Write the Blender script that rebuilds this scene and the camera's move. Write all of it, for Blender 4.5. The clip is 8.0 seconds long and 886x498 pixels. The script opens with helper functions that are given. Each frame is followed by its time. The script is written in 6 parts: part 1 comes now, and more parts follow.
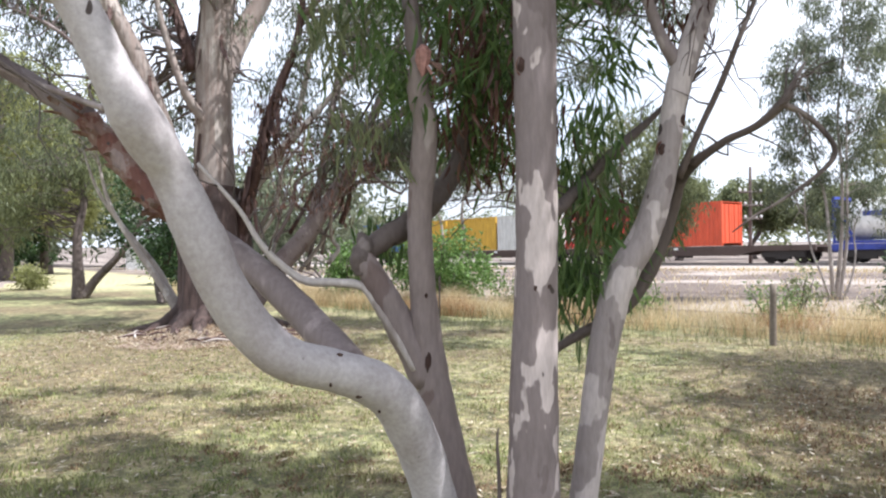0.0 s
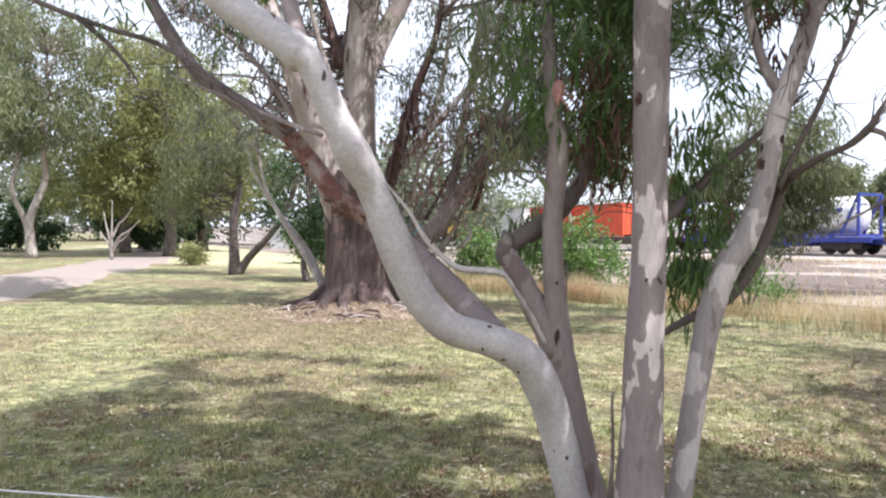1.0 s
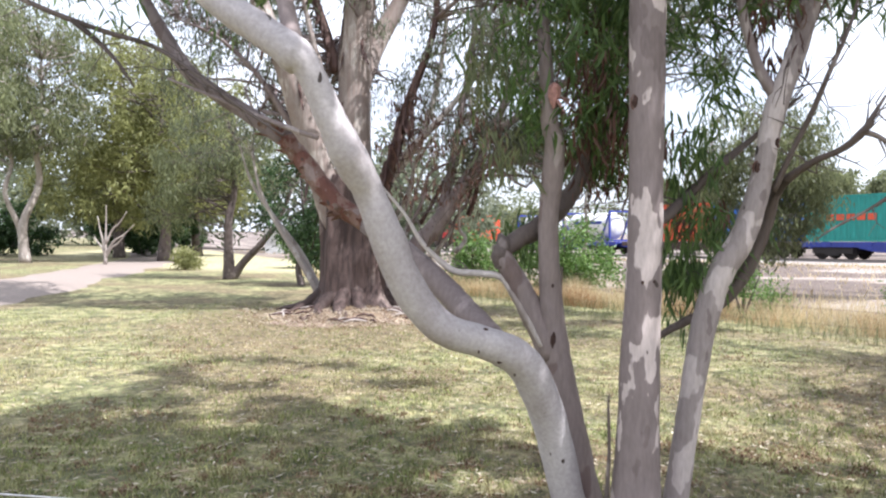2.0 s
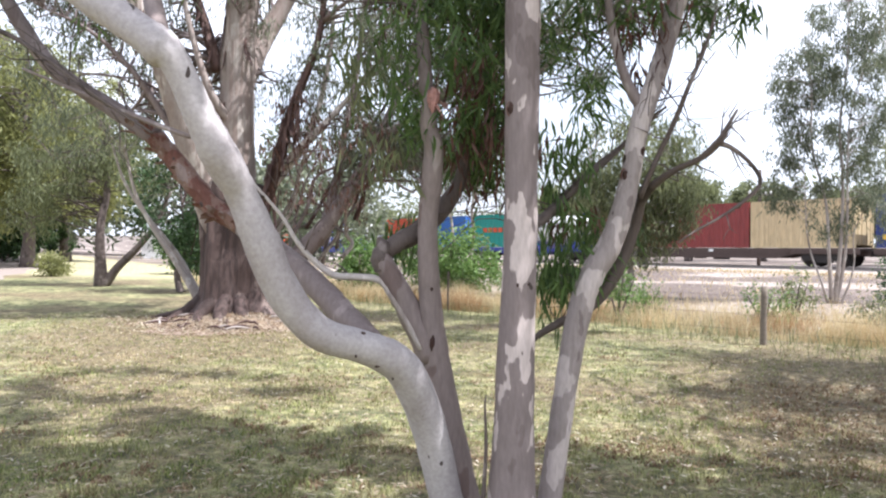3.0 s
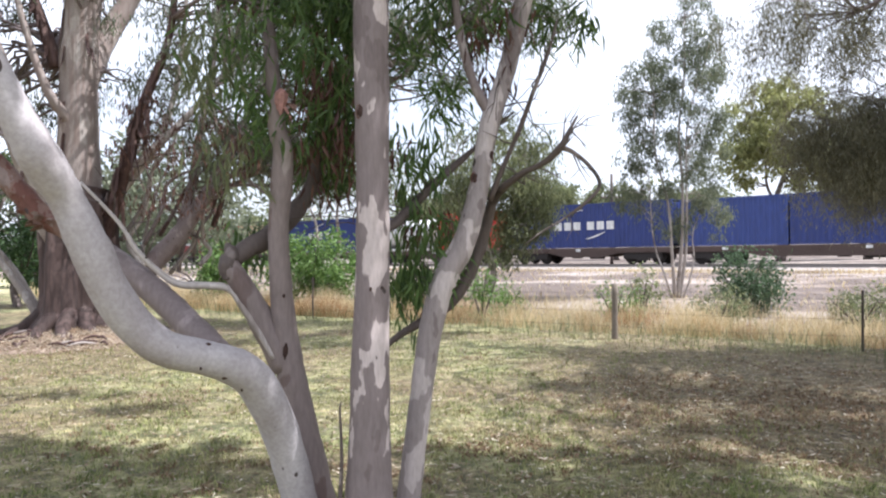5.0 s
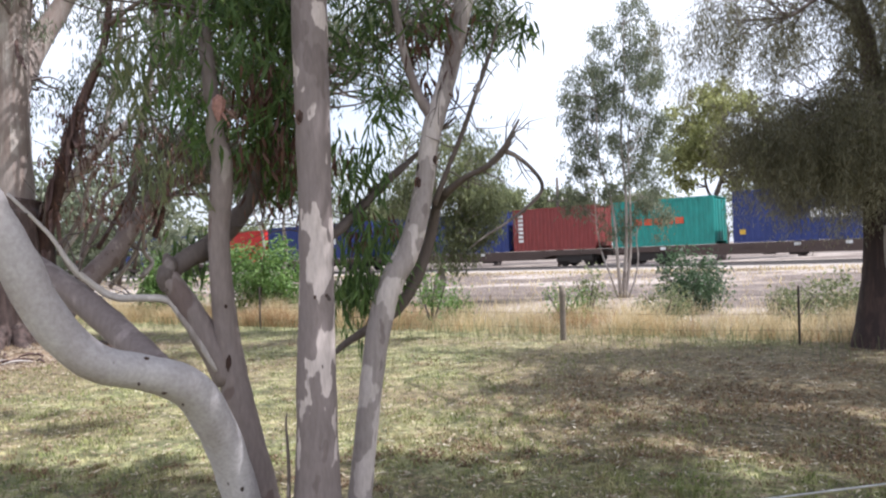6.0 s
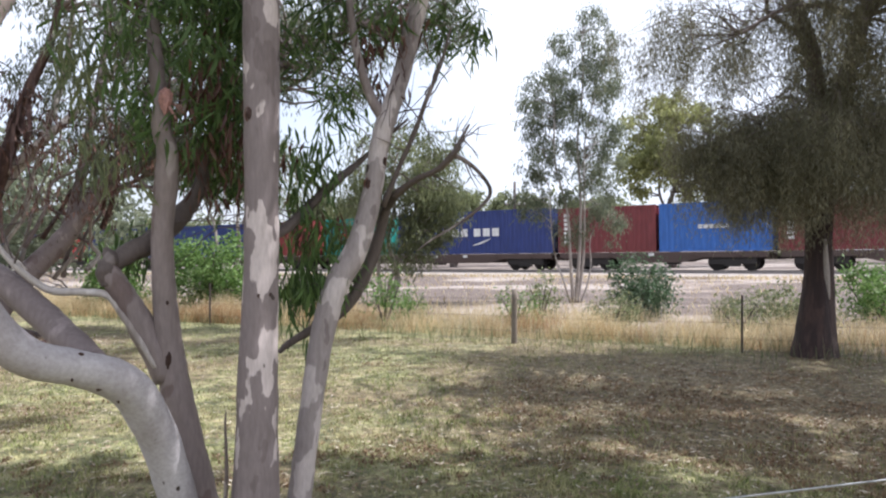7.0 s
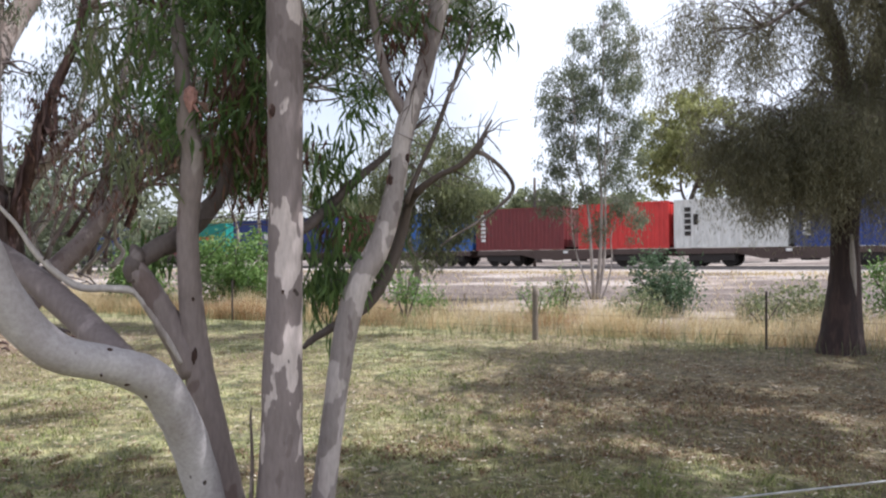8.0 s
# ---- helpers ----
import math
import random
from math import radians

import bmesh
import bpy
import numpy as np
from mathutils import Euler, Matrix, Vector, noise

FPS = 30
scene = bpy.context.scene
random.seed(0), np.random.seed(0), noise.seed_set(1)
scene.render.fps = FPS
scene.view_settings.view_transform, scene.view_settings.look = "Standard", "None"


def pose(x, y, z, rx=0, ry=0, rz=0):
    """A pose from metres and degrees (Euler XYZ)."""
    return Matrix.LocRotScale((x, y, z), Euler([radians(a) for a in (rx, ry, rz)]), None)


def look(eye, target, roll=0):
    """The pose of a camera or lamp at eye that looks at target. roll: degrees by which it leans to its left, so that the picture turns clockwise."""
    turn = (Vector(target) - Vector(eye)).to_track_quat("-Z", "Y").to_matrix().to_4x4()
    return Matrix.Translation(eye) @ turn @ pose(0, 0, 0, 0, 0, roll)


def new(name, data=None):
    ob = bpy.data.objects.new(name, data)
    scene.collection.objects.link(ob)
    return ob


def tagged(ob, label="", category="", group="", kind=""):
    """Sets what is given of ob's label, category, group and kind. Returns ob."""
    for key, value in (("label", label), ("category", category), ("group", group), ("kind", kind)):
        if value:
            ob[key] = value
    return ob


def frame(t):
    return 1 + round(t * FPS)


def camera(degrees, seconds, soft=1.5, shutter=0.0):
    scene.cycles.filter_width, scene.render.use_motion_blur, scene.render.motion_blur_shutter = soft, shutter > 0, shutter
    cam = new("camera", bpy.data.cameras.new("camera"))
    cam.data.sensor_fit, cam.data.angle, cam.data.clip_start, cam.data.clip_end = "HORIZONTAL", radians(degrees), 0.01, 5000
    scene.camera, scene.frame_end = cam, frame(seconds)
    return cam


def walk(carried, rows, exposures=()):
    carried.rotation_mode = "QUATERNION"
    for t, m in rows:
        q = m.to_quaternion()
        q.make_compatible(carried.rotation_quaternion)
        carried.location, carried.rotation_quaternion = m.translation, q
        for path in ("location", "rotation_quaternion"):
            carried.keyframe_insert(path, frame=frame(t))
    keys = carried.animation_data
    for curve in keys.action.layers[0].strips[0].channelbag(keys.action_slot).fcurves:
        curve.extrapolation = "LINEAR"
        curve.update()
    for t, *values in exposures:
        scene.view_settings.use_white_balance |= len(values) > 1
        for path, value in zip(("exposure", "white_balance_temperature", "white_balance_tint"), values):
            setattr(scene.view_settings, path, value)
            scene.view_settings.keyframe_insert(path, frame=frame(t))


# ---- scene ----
# camera: held in the hand, panning; it steps back at the start
cam = camera(62.45, 8.0, soft=2.2)
ROWS = [
    (0.0, -0.109, 0.643, 1.558, 2.09, -0.44, 0.50),
    (0.5, -0.058, -0.020, 1.612, 8.48, -1.61, -0.45),
    (1.0, -0.088, -0.027, 1.618, 12.01, -1.73, -0.46),
    (1.2, -0.090, -0.027, 1.618, 12.88, -1.75, -0.46),
    (2.3, -0.094, -0.021, 1.604, 9.97, -1.16, -0.50),
    (2.5, -0.090, -0.019, 1.603, 8.32, -1.10, -0.53),
    (3.0, -0.050, -0.002, 1.598, 2.95, -0.81, -0.71),
    (3.5, -0.034, 0.006, 1.596, -0.00, -0.69, -0.24),
    (4.0, -0.012, 0.012, 1.596, -2.09, -0.54, 0.02),
    (4.5, 0.005, 0.013, 1.596, -4.60, -0.58, -0.39),
    (4.7, 0.010, 0.014, 1.596, -5.80, -0.55, -0.20),
    (5.8, 0.034, 0.027, 1.594, -10.57, -0.08, 1.45),
    (6.0, 0.038, 0.029, 1.593, -11.35, -0.05, 1.56),
    (6.5, 0.064, 0.019, 1.596, -13.31, -0.17, 1.41),
    (7.0, 0.079, 0.004, 1.600, -14.71, -0.03, -0.09),
    (7.5, 0.070, 0.009, 1.596, -14.03, -0.13, -0.22),
    (8.0, 0.065, 0.007, 1.597, -13.17, -0.29, 0.08),
]
walk(cam, [(t, pose(x, y, z, 90 + pitch, roll, yaw)) for t, x, y, z, yaw, pitch, roll in ROWS],
     exposures=[(0.0, 0.90, 5900, 12), (1.0, 0.95, 5900, 14), (2.5, 1.06, 5900, 14), (3.5, 1.03, 5880, 14), (4.5, 0.94, 5870, 14), (6.0, 0.78, 5870, 14), (7.0, 0.67, 5870, 14), (8.0, 0.55, 5870, 14)])

# ---------------------------------------------------------------- light
SUN_TO = Vector((0.50, -0.12, 0.86)).normalized()
world = bpy.data.worlds.new("sky")
scene.world = world
world.use_nodes = True
wn, wl = world.node_tree.nodes, world.node_tree.links
wn.clear()
sky = wn.new("ShaderNodeTexSky")
sky.sky_type, sky.sun_disc = "NISHITA", False
sky.sun_elevation = math.asin(SUN_TO.z)
sky.sun_rotation = math.atan2(SUN_TO.x, SUN_TO.y)
sky.air_density, sky.dust_density = 1.0, 3.0
cloud = wn.new("ShaderNodeTexNoise")
cloud.inputs["Scale"].default_value, cloud.inputs["Detail"].default_value = 2.2, 6
ramp = wn.new("ShaderNodeValToRGB")
ramp.color_ramp.elements[0].position, ramp.color_ramp.elements[1].position = 0.40, 0.60
ramp.color_ramp.elements[0].color = (0.55, 0.55, 0.55, 1)
mixc = wn.new("ShaderNodeMix")
mixc.data_type = "RGBA"
mixc.inputs["B"].default_value = (7.8, 8.0, 8.3, 1)   # thin white cloud
coord = wn.new("ShaderNodeTexCoord")
wl.new(coord.outputs["Generated"], cloud.inputs["Vector"])
wl.new(cloud.outputs["Fac"], ramp.inputs["Fac"])
wl.new(ramp.outputs["Color"], mixc.inputs["Factor"])
wl.new(sky.outputs["Color"], mixc.inputs["A"])
back = wn.new("ShaderNodeBackground")
back.inputs["Strength"].default_value = 0.11
wl.new(mixc.outputs["Result"], back.inputs["Color"])
wo = wn.new("ShaderNodeOutputWorld")
wl.new(back.outputs["Background"], wo.inputs["Surface"])
sun = new("sun", bpy.data.lights.new("sun", "SUN"))
sun.data.energy, sun.data.angle, sun.data.color = 5.0, radians(0.6), (1.0, 0.96, 0.90)
sun.matrix_world = look(SUN_TO * 50, (0, 0, 0))


# ---------------------------------------------------------------- materials
def mat(name, rough=0.8, metal=0.0):
    m = bpy.data.materials.new(name)
    m.use_nodes = True
    b = m.node_tree.nodes["Principled BSDF"]
    b.inputs["Roughness"].default_value, b.inputs["Metallic"].default_value = rough, metal
    return m, m.node_tree.nodes, m.node_tree.links, b


def noise_node(n, l, vec, scale, detail=4, rough=0.6):
    t = n.new("ShaderNodeTexNoise")
    t.inputs["Scale"].default_value, t.inputs["Detail"].default_value, t.inputs["Roughness"].default_value = scale, detail, rough
    if vec is not None:
        l.new(vec, t.inputs["Vector"])
    return t.outputs["Fac"]


def ramp_node(n, l, fac, stops):
    r = n.new("ShaderNodeValToRGB")
    e = r.color_ramp.elements
    while len(e) < len(stops):
        e.new(0.5)
    for k, (p, c) in enumerate(stops):
        e[k].position, e[k].color = p, (*c, 1)
    l.new(fac, r.inputs["Fac"])
    return r.outputs["Color"]


def mix_node(n, l, fac, a, b):
    m = n.new("ShaderNodeMix")
    m.data_type = "RGBA"
    for sock, v in (("Factor", fac), ("A", a), ("B", b)):
        s = m.inputs[sock]
        if isinstance(v, (float, int)):
            s.default_value = v
        elif isinstance(v, tuple):
            s.default_value = (*v, 1)
        else:
            l.new(v, s)
    return m.outputs["Result"]


def bump_node(n, l, b, height, strength, distance):
    u = n.new("ShaderNodeBump")
    u.inputs["Strength"].default_value, u.inputs["Distance"].default_value = strength, distance
    l.new(height, u.inputs["Height"])
    l.new(u.outputs["Normal"], b.inputs["Normal"])


def stretched(n, l, sx, sy, sz):
    c = n.new("ShaderNodeTexCoord")
    m = n.new("ShaderNodeMapping")
    m.inputs["Scale"].default_value = (sx, sy, sz)
    l.new(c.outputs["Object"], m.inputs["Vector"])
    return m.outputs["Vector"]


def bark(name, dark, mid, pale, patch_scale, low, high, fibre=0.0, rough=0.75, spots=True, bumps=0.4, long=0.25, shed_below=None, soft=0.0):
    """Gum bark: mid grey with shed patches of pale new bark and dark specks."""
    m, n, l, b = mat(name, rough)
    v = stretched(n, l, 1, 1, 0.5)
    big = noise_node(n, l, v, patch_scale, 3.0, 0.5)
    if shed_below is not None:   # the old bark still clings higher up
        z = n.new("ShaderNodeSeparateXYZ")
        l.new(stretched(n, l, 1, 1, 1), z.inputs["Vector"])
        r = n.new("ShaderNodeMapRange")
        r.inputs["From Min"].default_value, r.inputs["From Max"].default_value = shed_below, shed_below + 0.6
        r.inputs["To Max"].default_value = 0.075
        l.new(z.outputs["Z"], r.inputs["Value"])
        sub = n.new("ShaderNodeMath")
        sub.operation = "SUBTRACT"
        l.new(big, sub.inputs[0])
        l.new(r.outputs["Result"], sub.inputs[1])
        big = sub.outputs["Value"]
    col = ramp_node(n, l, big, [(low - soft, dark), (low + 0.015 + soft, mid), (high - soft * 0.5, mid), (high + 0.02 + soft, pale)])
    fine = noise_node(n, l, stretched(n, l, 1, 1, long), 60, 5)
    grain = ramp_node(n, l, fine, [(0.3, (0.78, 0.76, 0.74)), (0.7, (1.06, 1.05, 1.04))])
    mul = n.new("ShaderNodeMix")
    mul.data_type, mul.blend_type = "RGBA", "MULTIPLY"
    mul.inputs["Factor"].default_value = 1.0
    l.new(col, mul.inputs["A"])
    l.new(grain, mul.inputs["B"])
    out = mul.outputs["Result"]
    if fibre:
        fb = noise_node(n, l, stretched(n, l, 14, 14, 0.9), 1.0, 6, 0.7)
        streak = ramp_node(n, l, fb, [(0.42, (0, 0, 0)), (0.58, (1, 1, 1))])
        out = mix_node(n, l, streak, out, tuple(c * fibre for c in dark))
    if spots:
        sp = noise_node(n, l, stretched(n, l, 1, 1, 0.6), 17, 1.0, 0.3)
        mask = ramp_node(n, l, sp, [(0.75, (0, 0, 0)), (0.765, (1, 1, 1))])
        out = mix_node(n, l, mask, out, (0.05, 0.035, 0.03))
    l.new(out, b.inputs["Base Color"])
    bump_node(n, l, b, fine if not fibre else fb, bumps, 0.01 if not fibre else 0.03)
    return m


def leaf_mat(name, lo, mid, hi, translucence=0.35, rough=0.45):
    m, n, l, b = mat(name, rough)
    g = n.new("ShaderNodeNewGeometry")
    col = ramp_node(n, l, g.outputs["Random Per Island"], [(0.0, lo), (0.55, mid), (1.0, hi)])
    big = noise_node(n, l, g.outputs["Position"], 0.9, 3)
    tone = ramp_node(n, l, big, [(0.3, (0.75, 0.75, 0.72)), (0.7, (1.2, 1.2, 1.1))])
    mul = n.new("ShaderNodeMix")
    mul.data_type, mul.blend_type = "RGBA", "MULTIPLY"
    mul.inputs["Factor"].default_value = 1.0
    l.new(col, mul.inputs["A"])
    l.new(tone, mul.inputs["B"])
    l.new(mul.outputs["Result"], b.inputs["Base Color"])
    b.inputs["Specular IOR Level"].default_value = 0.3
    tr = n.new("ShaderNodeBsdfTranslucent")
    l.new(mul.outputs["Result"], tr.inputs["Color"])
    mx = n.new("ShaderNodeMixShader")
    mx.inputs["Fac"].default_value = translucence
    l.new(b.outputs["BSDF"], mx.inputs[1])
    l.new(tr.outputs["BSDF"], mx.inputs[2])
    l.new(mx.outputs["Shader"], n["Material Output"].inputs["Surface"])
    return m


def paint(name, col, rough=0.5, dirt=0.5):
    """Weathered paint on steel: rust runs and dust."""
    m, n, l, b = mat(name, rough)
    v = stretched(n, l, 1.2, 1.2, 0.25)
    st = noise_node(n, l, v, 3.5, 6, 0.7)
    g = ramp_node(n, l, st, [(0.35, tuple(c * 0.72 for c in col)), (0.6, col), (0.85, tuple(min(1, c * 1.1 + 0.03) for c in col))])
    sp = noise_node(n, l, v, 9.0, 5, 0.75)
    mask = ramp_node(n, l, sp, [(0.62, (0, 0, 0)), (0.8, (dirt, dirt, dirt))])
    l.new(mix_node(n, l, mask, g, (0.16, 0.09, 0.05)), b.inputs["Base Color"])
    return m


def plain(name, col, rough=0.7, metal=0.0, scale=30.0):
    m, n, l, b = mat(name, rough, metal)
    f = noise_node(n, l, stretched(n, l, 1, 1, 1), scale, 5)
    l.new(ramp_node(n, l, f, [(0.3, tuple(c * 0.7 for c in col)), (0.7, tuple(min(1, c * 1.25) for c in col))]), b.inputs["Base Color"])
    bump_node(n, l, b, f, 0.3, 0.01)
    return m


BARK_MOTTLED = bark("mottled_bark", (0.17, 0.135, 0.13), (0.215, 0.175, 0.17), (0.54, 0.465, 0.445), 9.0, 0.35, 0.54, shed_below=1.6)
BARK_SMOOTH = bark("smooth_bark", (0.325, 0.29, 0.29), (0.415, 0.385, 0.39), (0.51, 0.48, 0.485), 3.5, 0.38, 0.56, bumps=0.18, long=1.0, soft=0.07)
BARK_PINK = bark("pinkish_bark", (0.165, 0.12, 0.11), (0.235, 0.19, 0.178), (0.35, 0.30, 0.28), 4.5, 0.33, 0.58, spots=False)
BARK_PALE = bark("pale_mottled_bark", (0.19, 0.155, 0.15), (0.30, 0.258, 0.25), (0.50, 0.44, 0.425), 7.5, 0.36, 0.50)
BARK_LIMB = bark("torn_red_bark", (0.145, 0.058, 0.040), (0.205, 0.122, 0.095), (0.265, 0.20, 0.175), 14.0, 0.47, 0.60, bumps=0.9)
BARK_DIM = bark("grey_brown_bark", (0.145, 0.108, 0.102), (0.19, 0.152, 0.146), (0.27, 0.222, 0.216), 5.0, 0.4, 0.6)
BARK_DARK = bark("dark_bark", (0.06, 0.045, 0.038), (0.11, 0.085, 0.075), (0.20, 0.165, 0.15), 6.0, 0.4, 0.62, spots=False)
BARK_GUM_LOW = bark("stringy_bark", (0.05, 0.028, 0.022), (0.088, 0.055, 0.046), (0.20, 0.15, 0.128), 1.6, 0.40, 0.62, fibre=0.7, spots=False, bumps=0.9)
BARK_GUM_UP = bark("streaked_gum_bark", (0.20, 0.152, 0.128), (0.28, 0.238, 0.214), (0.44, 0.395, 0.355), 1.3, 0.38, 0.56, fibre=1.1, spots=False, bumps=0.5)
BARK_BROWN = bark("red_brown_bark", (0.06, 0.028, 0.023), (0.115, 0.064, 0.05), (0.25, 0.19, 0.165), 1.8, 0.42, 0.6, fibre=0.8, spots=False, bumps=0.8)
BARK_BLACK = bark("rough_dark_bark", (0.036, 0.018, 0.015), (0.066, 0.036, 0.029), (0.125, 0.083, 0.067), 1.5, 0.42, 0.62, fibre=0.7, spots=False, bumps=0.9)
BARK_GREY = bark("dry_grey_bark", (0.20, 0.17, 0.15), (0.34, 0.30, 0.27), (0.5, 0.46, 0.42), 4.0, 0.35, 0.6, spots=False)
BARK_BLEACHED = bark("bleached_bark", (0.33, 0.285, 0.26), (0.46, 0.415, 0.385), (0.58, 0.54, 0.50), 5.0, 0.36, 0.58, spots=False)
STUB_PINK = plain("raw_pink_wood", (0.36, 0.185, 0.155), 0.75, scale=60.0)
SCAR = plain("dark_scar", (0.045, 0.022, 0.016), 0.9)
LEAF_NEAR = leaf_mat("leaf_near", (0.06, 0.10, 0.04), (0.11, 0.175, 0.06), (0.205, 0.285, 0.105), 0.55)
LEAF_OLIVE = leaf_mat("leaf_olive", (0.125, 0.145, 0.08), (0.185, 0.205, 0.11), (0.26, 0.28, 0.15), 0.58)
LEAF_GREY = leaf_mat("leaf_grey", (0.11, 0.13, 0.088), (0.165, 0.185, 0.125), (0.24, 0.26, 0.18), 0.55)
LEAF_BRIGHT = leaf_mat("leaf_bright", (0.08, 0.145, 0.035), (0.14, 0.235, 0.068), (0.225, 0.325, 0.115), 0.4)
LEAF_DARK = leaf_mat("leaf_dark", (0.022, 0.045, 0.018), (0.038, 0.075, 0.026), (0.065, 0.11, 0.042), 0.3)
LEAF_PINE = leaf_mat("leaf_pine", (0.19, 0.20, 0.08), (0.28, 0.29, 0.125), (0.38, 0.39, 0.18), 0.6)
LEAF_BROWN = leaf_mat("leaf_brown", (0.065, 0.030, 0.024), (0.115, 0.056, 0.044), (0.18, 0.10, 0.078), 0.35)
LEAF_DROOP = leaf_mat("leaf_droop", (0.165, 0.155, 0.108), (0.232, 0.218, 0.155), (0.315, 0.30, 0.215), 0.58)
LEAF_BUSH = leaf_mat("leaf_bush", (0.05, 0.085, 0.045), (0.08, 0.13, 0.072), (0.14, 0.19, 0.115), 0.45)
RUSSET = leaf_mat("russet_blade", (0.30, 0.16, 0.085), (0.42, 0.26, 0.14), (0.52, 0.36, 0.21), 0.5, 0.7)
STRAW = leaf_mat("straw_blade", (0.42, 0.31, 0.175), (0.58, 0.47, 0.30), (0.68, 0.60, 0.43), 0.5, 0.7)
THATCH = leaf_mat("dead_thatch", (0.12, 0.074, 0.047), (0.205, 0.13, 0.082), (0.34, 0.235, 0.148), 0.2, 0.8)
LITTER = leaf_mat("dry_litter", (0.13, 0.08, 0.05), (0.30, 0.22, 0.15), (0.58, 0.52, 0.44), 0.15, 0.7)


def lawn_blade_mat():
    """Short grass, green in tufts and bleached or browned in patches."""
    m, n, l, b = mat("lawn_blade", 0.75)
    g = n.new("ShaderNodeNewGeometry")
    green = ramp_node(n, l, g.outputs["Random Per Island"], [(0.0, (0.12, 0.16, 0.05)), (0.6, (0.235, 0.27, 0.095)), (1.0, (0.41, 0.405, 0.185))])
    dry = ramp_node(n, l, g.outputs["Random Per Island"], [(0.0, (0.23, 0.175, 0.10)), (0.5, (0.43, 0.36, 0.20)), (1.0, (0.60, 0.54, 0.33))])
    flat = n.new("ShaderNodeMapping")
    flat.inputs["Scale"].default_value = (1.0, 1.0, 0.0)
    l.new(g.outputs["Position"], flat.inputs["Vector"])
    wide = noise_node(n, l, flat.outputs["Vector"], 0.9, 5, 0.7)
    where = ramp_node(n, l, wide, [(0.45, (0, 0, 0)), (0.66, (1, 1, 1))])
    col = mix_node(n, l, where, green, dry)
    small = noise_node(n, l, flat.outputs["Vector"], 7.0, 4, 0.7)
    tone = ramp_node(n, l, small, [(0.36, (0.60, 0.57, 0.52)), (0.52, (0.98, 0.98, 0.95)), (0.66, (1.3, 1.28, 1.2))])
    mul = n.new("ShaderNodeMix")
    mul.data_type, mul.blend_type = "RGBA", "MULTIPLY"
    mul.inputs["Factor"].default_value = 1.0
    l.new(col, mul.inputs["A"])
    l.new(tone, mul.inputs["B"])
    col = mul.outputs["Result"]
    l.new(col, b.inputs["Base Color"])
    b.inputs["Specular IOR Level"].default_value = 0.25
    tr = n.new("ShaderNodeBsdfTranslucent")
    l.new(col, tr.inputs["Color"])
    mx = n.new("ShaderNodeMixShader")
    mx.inputs["Fac"].default_value = 0.28
    l.new(b.outputs["BSDF"], mx.inputs[1])
    l.new(tr.outputs["BSDF"], mx.inputs[2])
    l.new(mx.outputs["Shader"], n["Material Output"].inputs["Surface"])
    return m


GRASS = lawn_blade_mat()


